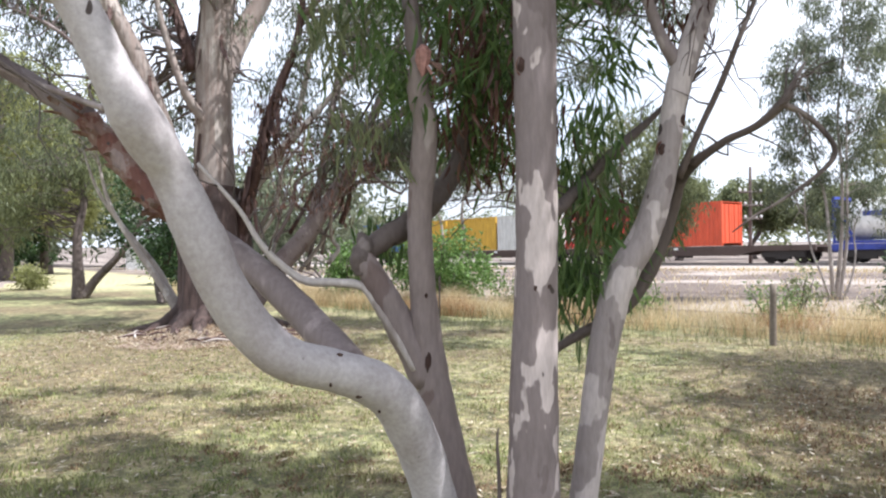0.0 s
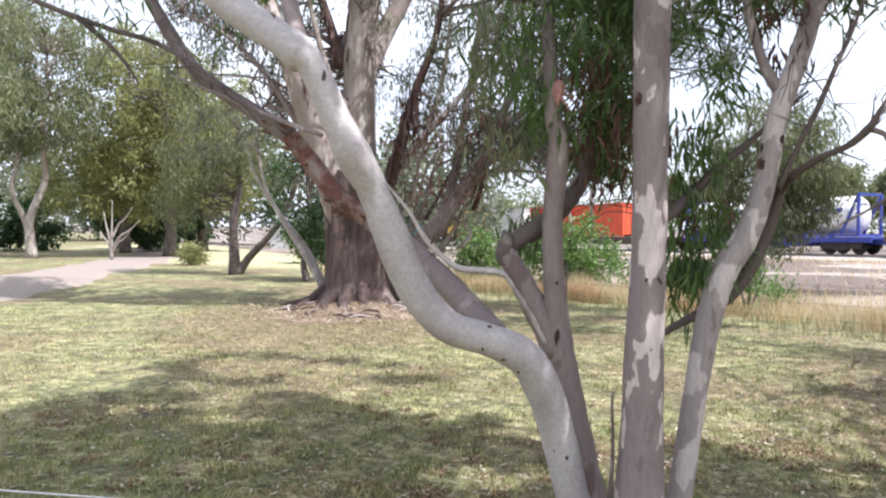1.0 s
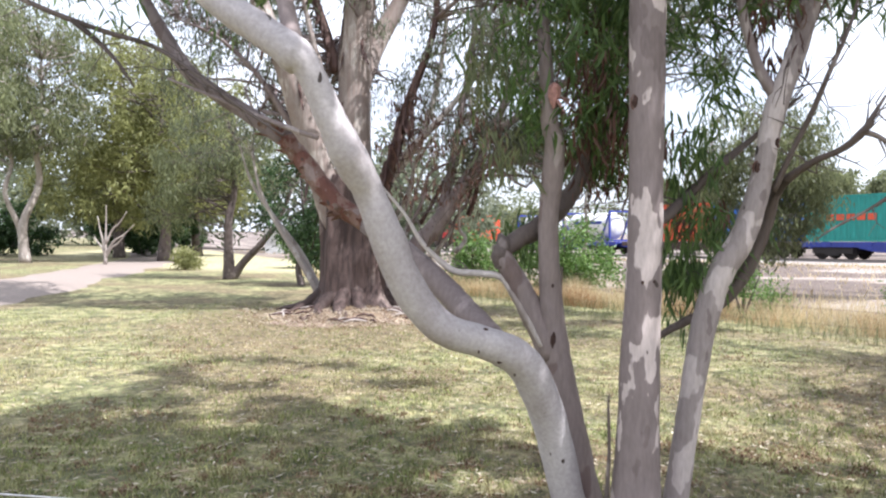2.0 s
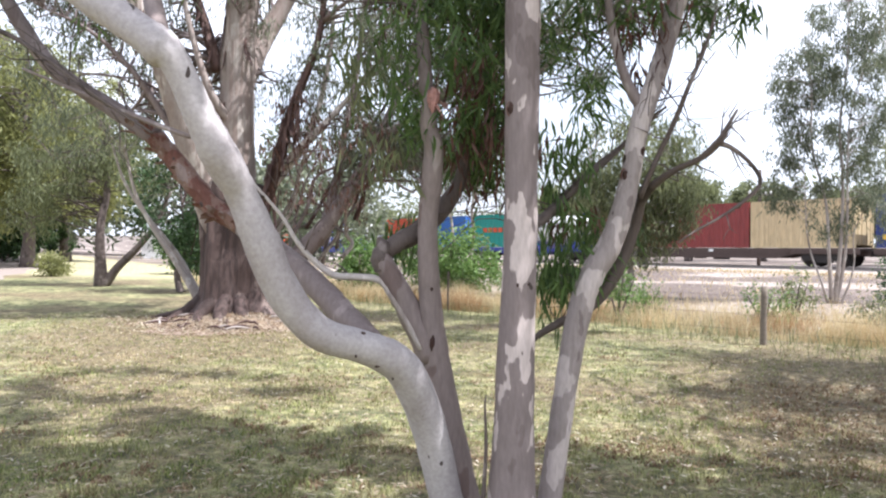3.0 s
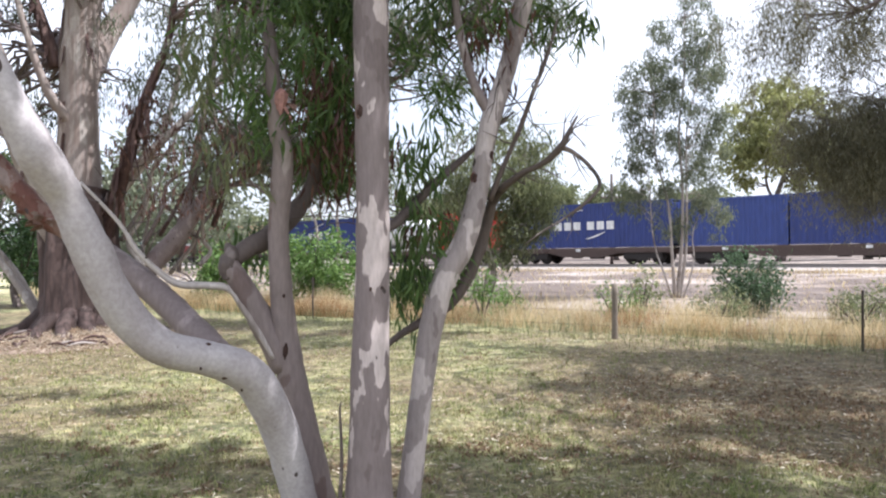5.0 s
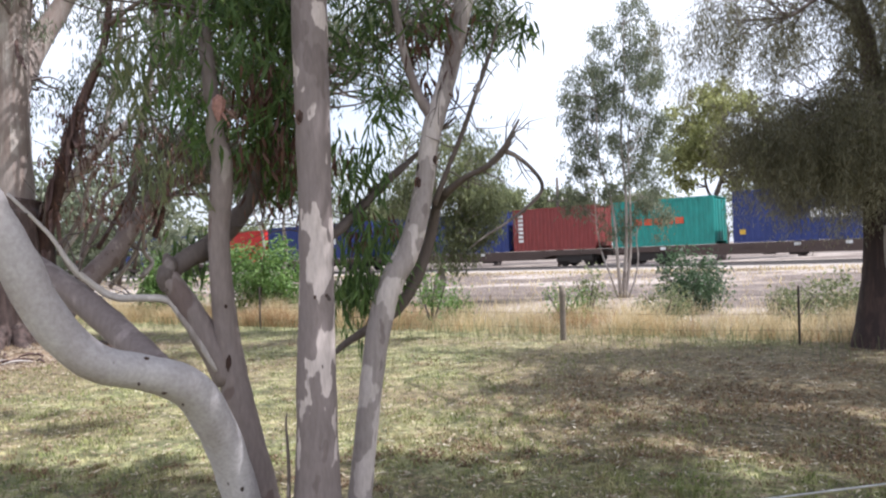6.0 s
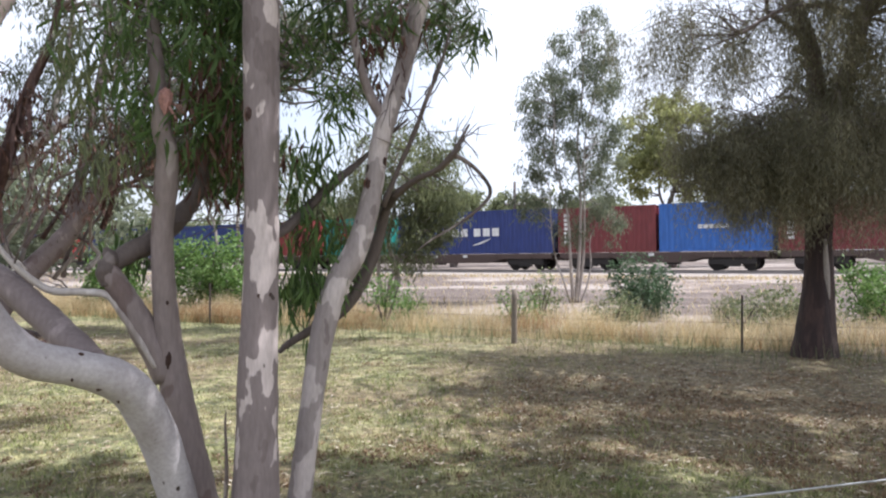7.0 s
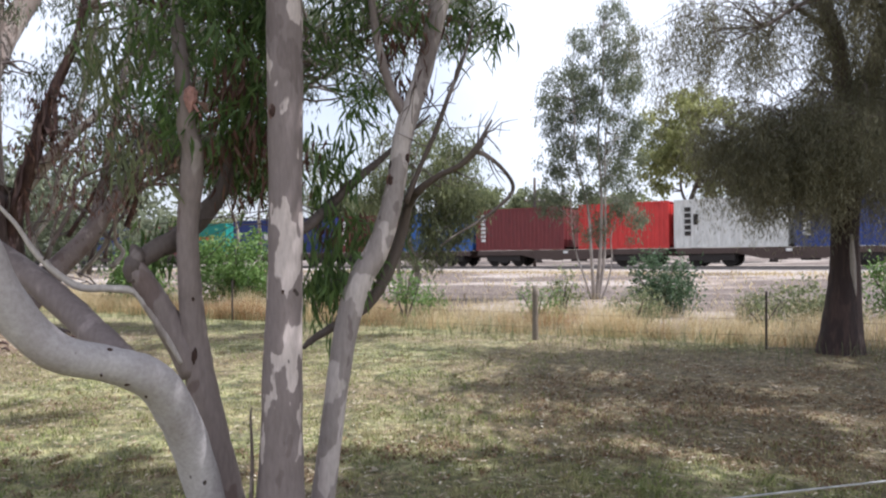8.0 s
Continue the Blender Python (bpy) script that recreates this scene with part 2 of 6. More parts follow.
def ground_mat():
    """Worn lawn to the fence, dry gravel beyond it, on one sheet."""
    m, n, l, b = mat("ground", 0.95)
    g = n.new("ShaderNodeNewGeometry").outputs["Position"]
    big = noise_node(n, l, g, 0.35, 4)
    mid = noise_node(n, l, g, 2.2, 5, 0.65)
    fine = noise_node(n, l, g, 38, 6, 0.75)
    lawn = ramp_node(n, l, mid, [(0.32, (0.085, 0.09, 0.042)), (0.45, (0.16, 0.165, 0.078)), (0.56, (0.29, 0.285, 0.145)), (0.68, (0.34, 0.30, 0.18))])
    bare = ramp_node(n, l, fine, [(0.3, (0.085, 0.054, 0.035)), (0.7, (0.235, 0.162, 0.108))])
    # bare trodden soil under the drooping tree, its brown deepened to darken the shade
    far = n.new("ShaderNodeVectorMath")
    far.operation = "DISTANCE"
    far.inputs[1].default_value = (5.6, 7.2, 0)
    l.new(g, far.inputs[0])
    worn = n.new("ShaderNodeMapRange")
    worn.inputs["From Min"].default_value, worn.inputs["From Max"].default_value = 4.6, 1.6
    worn.inputs["To Max"].default_value = 0.36
    l.new(far.outputs["Value"], worn.inputs["Value"])
    # and round the old gum's foot
    far2 = n.new("ShaderNodeVectorMath")
    far2.operation = "DISTANCE"
    far2.inputs[1].default_value = (-4.6, 12.4, 0)
    l.new(g, far2.inputs[0])
    worn2 = n.new("ShaderNodeMapRange")
    worn2.inputs["From Min"].default_value, worn2.inputs["From Max"].default_value = 3.4, 1.2
    worn2.inputs["To Max"].default_value = 0.25
    l.new(far2.outputs["Value"], worn2.inputs["Value"])
    most = n.new("ShaderNodeMath")
    most.operation = "MAXIMUM"
    l.new(worn.outputs["Result"], most.inputs[0])
    l.new(worn2.outputs["Result"], most.inputs[1])
    both = n.new("ShaderNodeMath")
    both.operation = "ADD"
    l.new(big, both.inputs[0])
    l.new(most.outputs["Value"], both.inputs[1])
    big = both.outputs["Value"]
    patchy = ramp_node(n, l, big, [(0.43, (0, 0, 0)), (0.58, (0.65, 0.65, 0.65))])
    lawn = mix_node(n, l, patchy, lawn, bare)
    # pale dry field at the lawn's far side
    fd = n.new("ShaderNodeVectorMath")
    fd.operation = "DISTANCE"
    fd.inputs[1].default_value = (-8.0, 56.0, 0)
    l.new(g, fd.inputs[0])
    fr = n.new("ShaderNodeMapRange")
    fr.inputs["From Min"].default_value, fr.inputs["From Max"].default_value = 31.0, 28.5
    l.new(fd.outputs["Value"], fr.inputs["Value"])
    lawn = mix_node(n, l, fr.outputs["Result"], lawn, (0.43, 0.40, 0.25))
    speck = ramp_node(n, l, fine, [(0.32, (0.55, 0.55, 0.5)), (0.68, (1.3, 1.28, 1.2))])
    mul = n.new("ShaderNodeMix")
    mul.data_type, mul.blend_type = "RGBA", "MULTIPLY"
    mul.inputs["Factor"].default_value = 1.0
    l.new(lawn, mul.inputs["A"])
    l.new(speck, mul.inputs["B"])
    clod = ramp_node(n, l, noise_node(n, l, g, 8.0, 6, 0.7), [(0.36, (0.42, 0.39, 0.36)), (0.52, (0.95, 0.95, 0.95)), (0.66, (1.4, 1.36, 1.28))])
    mu0 = n.new("ShaderNodeMix")
    mu0.data_type, mu0.blend_type = "RGBA", "MULTIPLY"
    mu0.inputs["Factor"].default_value = 1.0
    l.new(mul.outputs["Result"], mu0.inputs["A"])
    l.new(clod, mu0.inputs["B"])
    mul = mu0
    gravel = ramp_node(n, l, fine, [(0.28, (0.20, 0.168, 0.15)), (0.5, (0.325, 0.285, 0.26)), (0.75, (0.48, 0.435, 0.40))])
    grav2 = ramp_node(n, l, mid, [(0.35, (0.62, 0.60, 0.57)), (0.65, (1.1, 1.08, 1.04))])
    mu2 = n.new("ShaderNodeMix")
    mu2.data_type, mu2.blend_type = "RGBA", "MULTIPLY"
    mu2.inputs["Factor"].default_value = 1.0
    l.new(gravel, mu2.inputs["A"])
    l.new(grav2, mu2.inputs["B"])
    # tree shade and brown patches, painted into the gravel colour as long bands
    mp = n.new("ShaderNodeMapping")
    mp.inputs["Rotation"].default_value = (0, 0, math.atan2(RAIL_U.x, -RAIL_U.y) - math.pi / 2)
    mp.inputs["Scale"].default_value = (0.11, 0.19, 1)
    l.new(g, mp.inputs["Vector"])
    shade_band = noise_node(n, l, mp.outputs["Vector"], 1.0, 5, 0.6)
    # how far the painted shade and brown darken the gravel
    dry = ramp_node(n, l, shade_band, [(0.40, (1, 1, 1)), (0.46, (0.74, 0.68, 0.63)), (0.51, (0.36, 0.32, 0.31)), (0.64, (0.42, 0.37, 0.34))])
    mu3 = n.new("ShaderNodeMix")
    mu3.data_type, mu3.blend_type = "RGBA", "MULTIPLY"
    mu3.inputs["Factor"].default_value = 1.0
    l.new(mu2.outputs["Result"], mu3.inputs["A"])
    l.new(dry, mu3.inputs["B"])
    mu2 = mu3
    dot = n.new("ShaderNodeVectorMath")
    dot.operation = "DOT_PRODUCT"
    dot.inputs[1].default_value = (RAIL_N.x, RAIL_N.y, 0)
    l.new(g, dot.inputs[0])
    wob = n.new("ShaderNodeMath")
    wob.operation = "MULTIPLY_ADD"
    wob.inputs[1].default_value = 2.5
    l.new(mid, wob.inputs[0])
    l.new(dot.outputs["Value"], wob.inputs[2])
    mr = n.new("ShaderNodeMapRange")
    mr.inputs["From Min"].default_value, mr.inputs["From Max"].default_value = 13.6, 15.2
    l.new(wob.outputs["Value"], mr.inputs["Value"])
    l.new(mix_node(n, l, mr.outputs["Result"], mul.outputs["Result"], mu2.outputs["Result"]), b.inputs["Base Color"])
    bump_node(n, l, b, fine, 0.6, 0.03)
    return m


# ---------------------------------------------------------------- builders
PHI = radians(48.0)
RAIL_N = Vector((math.sin(PHI), math.cos(PHI), 0))      # from the eye square to the railway
RAIL_U = Vector((-math.cos(PHI), math.sin(PHI), 0))     # the way the train runs
RAIL_D, RAIL_Z, SPEED = 42.0, 0.43, 20.1
rng = np.random.default_rng(7)


GRADE = 0.015                                           # the line falls in the way the train runs


def lift(s):
    """How far the rails lie above or below RAIL_Z, s metres along the line."""
    return 0.11 - GRADE * np.clip(s, -120, 260)


def height(x, y):
    """The lie of the land: level lawn, then a gentle rise to the falling line of the railway."""
    e = x * RAIL_N.x + y * RAIL_N.y
    s = x * RAIL_U.x + y * RAIL_U.y
    return np.clip((e - 13.0) / 24.0, 0, 1) * (RAIL_Z - 0.23 + lift(s))


def mesh_from(name, verts, faces, material, smooth=False):
    me = bpy.data.meshes.new(name)
    me.from_pydata(verts.tolist() if hasattr(verts, "tolist") else verts, [], faces.tolist() if hasattr(faces, "tolist") else faces)
    me.materials.append(material)
    if smooth:
        me.polygons.foreach_set("use_smooth", [True] * len(me.polygons))
    me.update()
    return me


def part(name, me, parent, label=""):
    ob = new(name, me)
    ob.parent = parent
    return tagged(ob, label) if label else ob


def part_bm(name, bm, material, parent, label=""):
    me = bpy.data.meshes.new(name)
    bm.to_mesh(me)
    bm.free()
    me.materials.append(material)
    return part(name, me, parent, label)


def smooth_line(pts, steps):
    """Catmull-Rom through rows of (x, y, z, r)."""
    p = np.array(pts, float)
    p = np.vstack([2 * p[0] - p[1], p, 2 * p[-1] - p[-2]])
    out = []
    for k in range(1, len(p) - 2):
        a, b, c, d = p[k - 1:k + 3]
        for s in np.arange(steps) / steps:
            out.append(0.5 * (2 * b + (c - a) * s + (2 * a - 5 * b + 4 * c - d) * s ** 2 + (3 * b - a - 3 * c + d) * s ** 3))
    out.append(p[-2])
    out = np.array(out)
    out[:, 3] = np.maximum(out[:, 3], 0.001)
    return out


def tube(pts, sides=12, steps=5, lump=0.0, flute=0.0, seed=0):
    """Vertices and faces of a tapered, slightly lumpy limb."""
    L = smooth_line(pts, steps)
    n = len(L)
    tan = np.gradient(L[:, :3], axis=0)
    tan /= np.linalg.norm(tan, axis=1)[:, None] + 1e-9
    ref = np.array([0.3, 1.0, 0.2]) if abs(tan[0][1]) < 0.8 else np.array([1.0, 0.1, 0.2])
    side = ref - tan[0] * (ref @ tan[0])
    side /= np.linalg.norm(side)
    ang = np.arange(sides) * 2 * np.pi / sides
    verts = []
    for k in range(n):
        side = side - tan[k] * (side @ tan[k])
        side /= np.linalg.norm(side)
        up = np.cross(tan[k], side)
        for a in ang:
            d = side * math.cos(a) + up * math.sin(a)
            r = L[k, 3]
            if lump or flute:
                q = Vector((L[k, 0] * 1.0 + d[0] * r * 2 + seed, L[k, 1] + d[1] * r * 2, L[k, 2] * 1.0)) * (0.55 / max(r, 0.02))
                r *= 1 + lump * noise.noise(q) + flute * noise.noise(Vector((math.cos(a) * 2.2 + seed, math.sin(a) * 2.2, L[k, 2] * 0.35)))
            verts.append(L[k, :3] + d * r)
    faces = [(k * sides + j, k * sides + (j + 1) % sides, (k + 1) * sides + (j + 1) % sides, (k + 1) * sides + j) for k in range(n - 1) for j in range(sides)]
    faces.append(tuple(range(sides - 1, -1, -1)))
    faces.append(tuple((n - 1) * sides + j for j in range(sides)))
    return np.array(verts), faces


def joined(tubes):
    V, F, o = [], [], 0
    for v, f in tubes:
        V.append(v)
        F += [tuple(i + o for i in q) for q in f]
        o += len(v)
    return np.vstack(V), F


def limb(name, pts, material, parent, label="", sides=12, steps=5, lump=0.08, flute=0.0, seed=0):
    v, f = tube(pts, sides, steps, lump, flute, seed)
    return part(name, mesh_from(name, v - np.array(parent.location), f, material, True), parent, label)


def leaves(centres, spread, per, length, width, droop=0.7, seed=1, fine=False):
    """Slender two-faced leaves about the centres, hanging by droop (0 random, 1 straight down)."""
    r = np.random.default_rng(seed)
    c = np.repeat(np.asarray(centres, float), per, axis=0)
    n = len(c)
    sp = np.broadcast_to(np.asarray(spread, float), (3,))
    p = c + r.normal(size=(n, 3)) * sp * 0.55
    d = r.normal(size=(n, 3))
    d /= np.linalg.norm(d, axis=1)[:, None]
    d = d * (1 - droop) + np.array([0, 0, -1.0]) * droop
    d /= np.linalg.norm(d, axis=1)[:, None]
    s = np.cross(d, r.normal(size=(n, 3)))
    s /= np.linalg.norm(s, axis=1)[:, None]
    ln = (length * r.uniform(0.6, 1.25, n))[:, None]
    w = (width * r.uniform(0.7, 1.2, n))[:, None]
    bend = np.cross(d, s) * ln * 0.10
    if fine:   # lance-shaped, two faces
        b2 = bend * 1.15 + s * ln * 0.04
        v = np.stack([p, p + d * ln * 0.30 + s * w * 0.5 + bend * 0.8, p + d * ln * 0.68 + s * w * 0.34 + b2, p + d * ln + s * ln * 0.1, p + d * ln * 0.68 - s * w * 0.30 + b2, p + d * ln * 0.30 - s * w * 0.5 + bend * 0.8], 1).reshape(-1, 3)
        i = np.arange(n)[:, None] * 6
        return v, np.vstack([np.hstack([i, i + 1, i + 2, i + 5]), np.hstack([i + 5, i + 2, i + 3, i + 4])])
    v = np.stack([p, p + d * ln * 0.42 + s * w * 0.5 + bend, p + d * ln, p + d * ln * 0.42 - s * w * 0.5 + bend], 1).reshape(-1, 3)
    i = np.arange(n)[:, None] * 4
    f = np.hstack([i, i + 1, i + 2, i + 3])
    return v, f


def in_blob(centre, radii, n, seed, hollow=0.35, gap=-0.08, lumps=0.0):
    """Uneven points in an ellipsoid, thinned in its middle and gathered in lumps."""
    r = np.random.default_rng(seed)
    out = []
    off = r.uniform(-50, 50, 3)
    while len(out) < n:
        q = r.uniform(-1, 1, 3)
        d = np.linalg.norm(q)
        if d > 1 or d < hollow * r.random():
            continue
        p = np.array(centre) + q * np.array(radii)
        if noise.noise(Vector((p * (lumps or 2.2 / max(radii)) + off).tolist())) < gap:
            continue
        out.append(p)
    return np.array(out)


def twigs(centres, stems, radius, seed, share=0.5, sag=0.1):
    """Thin branches from the nearest place of the stems to some of the centres."""
    r = np.random.default_rng(seed)
    pts = np.vstack([smooth_line(s, 4) for s in stems])
    out = []
    for c in centres[r.random(len(centres)) < share]:
        low = pts[pts[:, 2] < c[2] + 0.2]
        q = low if len(low) else pts
        a = q[np.argmin(np.linalg.norm(q[:, :3] - c, axis=1) + r.random(len(q)) * 0.3)]
        ln = np.linalg.norm(c - a[:3])
        if ln < 0.05:
            continue
        r0 = min(radius * (0.5 + ln * 0.25), a[3] * 0.7)
        j = r.normal(size=(2, 3)) * ln * 0.10
        m1 = a[:3] * 0.66 + c * 0.34 + j[0] + np.array([0, 0, ln * sag])
        m2 = a[:3] * 0.33 + c * 0.67 + j[1] + np.array([0, 0, ln * sag])
        out.append(tube([(*a[:3], r0), (*m1, r0 * 0.75), (*m2, r0 * 0.5), (*c, r0 * 0.2)], 5, 3))
    return out


def thing(name, at, label, category, group="", kind=""):
    e = new(name)
    e.location = at
    e.empty_display_size = 0.2
    return tagged(e, label, category, group, kind)


def crown_part(tree, blobs, leaf, length, width, per, material, droop=0.7, spread=0.35, seed=1, stems=None, twig_mat=None, twig_r=0.012, share=0.4, name="crown", fine=False, gap=-0.08, lumps=0.0):
    """Leaf clumps in ellipsoids (centre, radii, clumps), and the twigs that carry them."""
    cs = np.vstack([in_blob(c, r, n, seed + k, 0.35, gap, lumps) for k, (c, r, n) in enumerate(blobs)])
    v, f = leaves(cs, spread, per, length, width, droop, seed, fine)
    o = np.array(tree.location)
    part(name, mesh_from(name, v - o, f, material), tree, leaf)
    if stems:
        tw = twigs(cs, stems, twig_r, seed, share)
        if tw:
            tv, tf = joined(tw)
            tagged(part("twig_spray", mesh_from("twig_spray", tv - o, tf, twig_mat, True), tree), kind="stuff")
    return cs


def base_of(stem):
    x, y = stem[0][0], stem[0][1]
    return (x, y, float(height(x, y)))


def simple_stem(x, y, top, r, lean=(0, 0), z0=None, wob=0.1, seed=0, tip=0.25):
    q = np.random.default_rng(seed)
    z = float(height(x, y)) - 0.1 if z0 is None else z0
    out = []
    for k in np.linspace(0, 1, 6):
        j = q.normal(size=2) * wob * (0 if k == 0 else 1)
        out.append((x + lean[0] * k + j[0], y + lean[1] * k + j[1], z + (top - z) * k, r * (1.25 if k == 0 else 1 - (1 - tip) * k)))
    return out


# ---------------------------------------------------------------- ground
def build_ground():
    def sheet(xs, ys, hole=None):
        X, Y = np.meshgrid(xs, ys)
        Z = height(X, Y)
        v = np.stack([X, Y, Z], -1).reshape(-1, 3)
        for k in range(len(v)):
            if abs(v[k, 0]) < 60 and v[k, 1] < 80:
                v[k, 2] += 0.03 * noise.noise(Vector((v[k, 0] * 0.5, v[k, 1] * 0.5, 0))) - 0.02
        w = len(xs)
        i = np.arange(len(ys) - 1)[:, None] * w + np.arange(w - 1)[None]
        i = i.reshape(-1, 1)
        return v, np.hstack([i, i + 1, i + w + 1, i + w])
    xs = np.concatenate([[-3000, -1200, -500, -200, -100], np.arange(-60, 61, 1.0), [100, 200, 500, 1200, 3000]])
    ys = np.concatenate([[-3000, -1000, -300, -100, -40], np.arange(-12, 81, 1.0), [120, 250, 600, 1500, 3500]])
    v, f = sheet(xs, ys)
    ob = new("ground", mesh_from("ground", v, f, ground_mat(), True))
    tagged(ob, "worn patchy lawn turning to dry pale gravel past the fence", "ground", kind="structure")


build_ground()


def build_path():
    """A pale gravel track through the park."""
    centre = [(-12.5, 7.0), (-14.2, 14.0), (-17.0, 20.5), (-19.8, 27.5), (-25.0, 38.0), (-33.0, 50.0)]
    half = [2.0, 1.9, 1.8, 1.8, 1.7, 1.7]
    L = smooth_line([(*c, 0, h) for c, h in zip(centre, half)], 10)
    t = np.gradient(L[:, :2], axis=0)
    t /= np.linalg.norm(t, axis=1)[:, None]
    nrm = np.stack([-t[:, 1], t[:, 0]], 1)
    cols = np.linspace(-1, 1, 7)
    v = []
    for k in range(len(L)):
        for c in cols:
            wob = 1 + 0.25 * noise.noise(Vector((L[k, 0] * 0.8, L[k, 1] * 0.8, c)))
            p = L[k, :2] + nrm[k] * c * L[k, 3] * wob
            v.append((p[0], p[1], float(height(p[0], p[1])) + (0.02 if abs(c) < 0.99 else -0.05)))
    w = len(cols)
    f = [(k * w + j, k * w + j + 1, (k + 1) * w + j + 1, (k + 1) * w + j) for k in range(len(L) - 1) for j in range(w - 1)]
    m = plain("path_gravel", (0.25, 0.205, 0.175), 0.95, scale=25.0)
    tagged(new("path", mesh_from("path", np.array(v), f, m, True)), "pale pinkish gravel track across the lawn", "path", kind="structure")


build_path()

# ---------------------------------------------------------------- near gum, many-stemmed

TRUNK_C = [(0.103, 3.140, 0.246, 0.112), (0.097, 3.143, 0.484, 0.102), (0.103, 3.146, 0.782, 0.090), (0.109, 3.151, 1.171, 0.080), (0.120, 3.155, 1.537, 0.073), (0.121, 3.159, 1.853, 0.071), (0.119, 3.164, 2.243, 0.075), (0.120, 3.168, 2.632, 0.075), (0.121, 3.173, 2.998, 0.071), (0.109, 3.228, 3.391, 0.062)]
TRUNK_L = [(-0.129, 3.339, 0.146, 0.091), (-0.193, 3.292, 0.430, 0.077), (-0.263, 3.196, 0.755, 0.077), (-0.319, 3.098, 0.949, 0.079), (-0.394, 3.000, 1.087, 0.077), (-0.523, 2.901, 1.162, 0.067), (-0.647, 2.801, 1.215, 0.067), (-0.739, 2.752, 1.303, 0.068), (-0.810, 2.704, 1.431, 0.067), (-0.862, 2.656, 1.583, 0.068), (-0.915, 2.608, 1.744, 0.058), (-0.950, 2.549, 1.838, 0.065), (-0.975, 2.510, 1.902, 0.064), (-1.029, 2.471, 2.030, 0.055), (-1.088, 2.433, 2.178, 0.051), (-1.132, 2.424, 2.227, 0.067), (-1.186, 2.414, 2.269, 0.061), (-1.279, 2.415, 2.334, 0.059), (-1.418, 2.416, 2.426, 0.056), (-1.604, 2.418, 2.583, 0.048)]
TRUNK_M = [(-0.052, 3.488, 0.082, 0.089), (-0.121, 3.471, 0.367, 0.083), (-0.191, 3.455, 0.700, 0.075), (-0.248, 3.449, 0.996, 0.067), (-0.278, 3.451, 1.209, 0.059), (-0.293, 3.424, 1.450, 0.050), (-0.297, 3.407, 1.688, 0.047), (-0.281, 3.389, 1.857, 0.050), (-0.272, 3.361, 2.018, 0.045), (-0.296, 3.342, 2.124, 0.041), (-0.284, 3.314, 2.259, 0.033)]
TRUNK_R = [(0.237, 3.388, 0.126, 0.060), (0.284, 3.392, 0.397, 0.055), (0.319, 3.395, 0.665, 0.053), (0.365, 3.399, 1.007, 0.053), (0.406, 3.402, 1.244, 0.055), (0.466, 3.404, 1.441, 0.058), (0.555, 3.406, 1.599, 0.055), (0.627, 3.409, 1.849, 0.047), (0.655, 3.411, 2.034, 0.045), (0.692, 3.413, 2.191, 0.047), (0.767, 3.416, 2.415, 0.042), (0.826, 3.419, 2.665, 0.045), (0.896, 3.422, 2.928, 0.037), (0.948, 3.425, 3.218, 0.029)]
M_TOP = [(-0.303, 3.35, 2.249, 0.034), (-0.325, 3.36, 2.477, 0.030), (-0.336, 3.38, 2.68, 0.028), (-0.35, 3.42, 3.0, 0.024), (-0.32, 3.5, 3.4, 0.014)]
FORK_L = [(-1.133, 2.433, 2.209, 0.041), (-1.162, 2.464, 2.302, 0.034), (-1.209, 2.516, 2.413, 0.033), (-1.293, 2.618, 2.627, 0.028)]
FORK_R = [(0.689, 3.413, 2.204, 0.032), (0.624, 3.435, 2.321, 0.024), (0.570, 3.467, 2.506, 0.021), (0.543, 3.499, 2.689, 0.019), (0.518, 3.522, 2.966, 0.014)]
LIMB = [(-0.490, 3.051, 1.154, 0.047), (-0.633, 3.252, 1.225, 0.065), (-0.806, 3.403, 1.357, 0.068), (-0.992, 3.505, 1.493, 0.068), (-1.242, 3.607, 1.648, 0.070), (-1.429, 3.658, 1.761, 0.068), (-1.606, 3.710, 1.948, 0.072), (-1.735, 3.712, 2.105, 0.066), (-1.962, 3.764, 2.241, 0.061), (-2.179, 3.815, 2.367, 0.056), (-2.371, 3.817, 2.507, 0.056), (-2.548, 3.820, 2.747, 0.053), (-2.725, 3.824, 3.040, 0.041)]
LIMB_TWIG = [(-1.496, 3.562, 2.088, 0.012), (-1.681, 3.593, 2.152, 0.014), (-1.923, 3.634, 2.247, 0.013), (-2.143, 3.675, 2.338, 0.010), (-2.452, 3.717, 2.459, 0.007)]
ARM = [(-0.272, 3.449, 1.023, 0.061), (-0.371, 3.452, 1.230, 0.061), (-0.456, 3.424, 1.392, 0.053), (-0.499, 3.405, 1.477, 0.045), (-0.523, 3.405, 1.524, 0.034)]
ARM_UP = [(-0.531, 3.425, 1.497, 0.032), (-0.459, 3.466, 1.566, 0.045), (-0.358, 3.526, 1.631, 0.049), (-0.252, 3.568, 1.731, 0.047), (-0.172, 3.609, 1.847, 0.036), (-0.125, 3.631, 2.002, 0.028), (-0.076, 3.664, 2.232, 0.020)]
ARM_TWIG = [(-0.321, 3.400, 1.078, 0.012), (-0.385, 3.401, 1.193, 0.014), (-0.459, 3.403, 1.319, 0.017), (-0.517, 3.404, 1.398, 0.017), (-0.622, 3.404, 1.413, 0.017), (-0.758, 3.424, 1.427, 0.016), (-0.904, 3.426, 1.554, 0.012), (-1.000, 3.437, 1.699, 0.009), (-1.166, 3.459, 1.878, 0.007)]
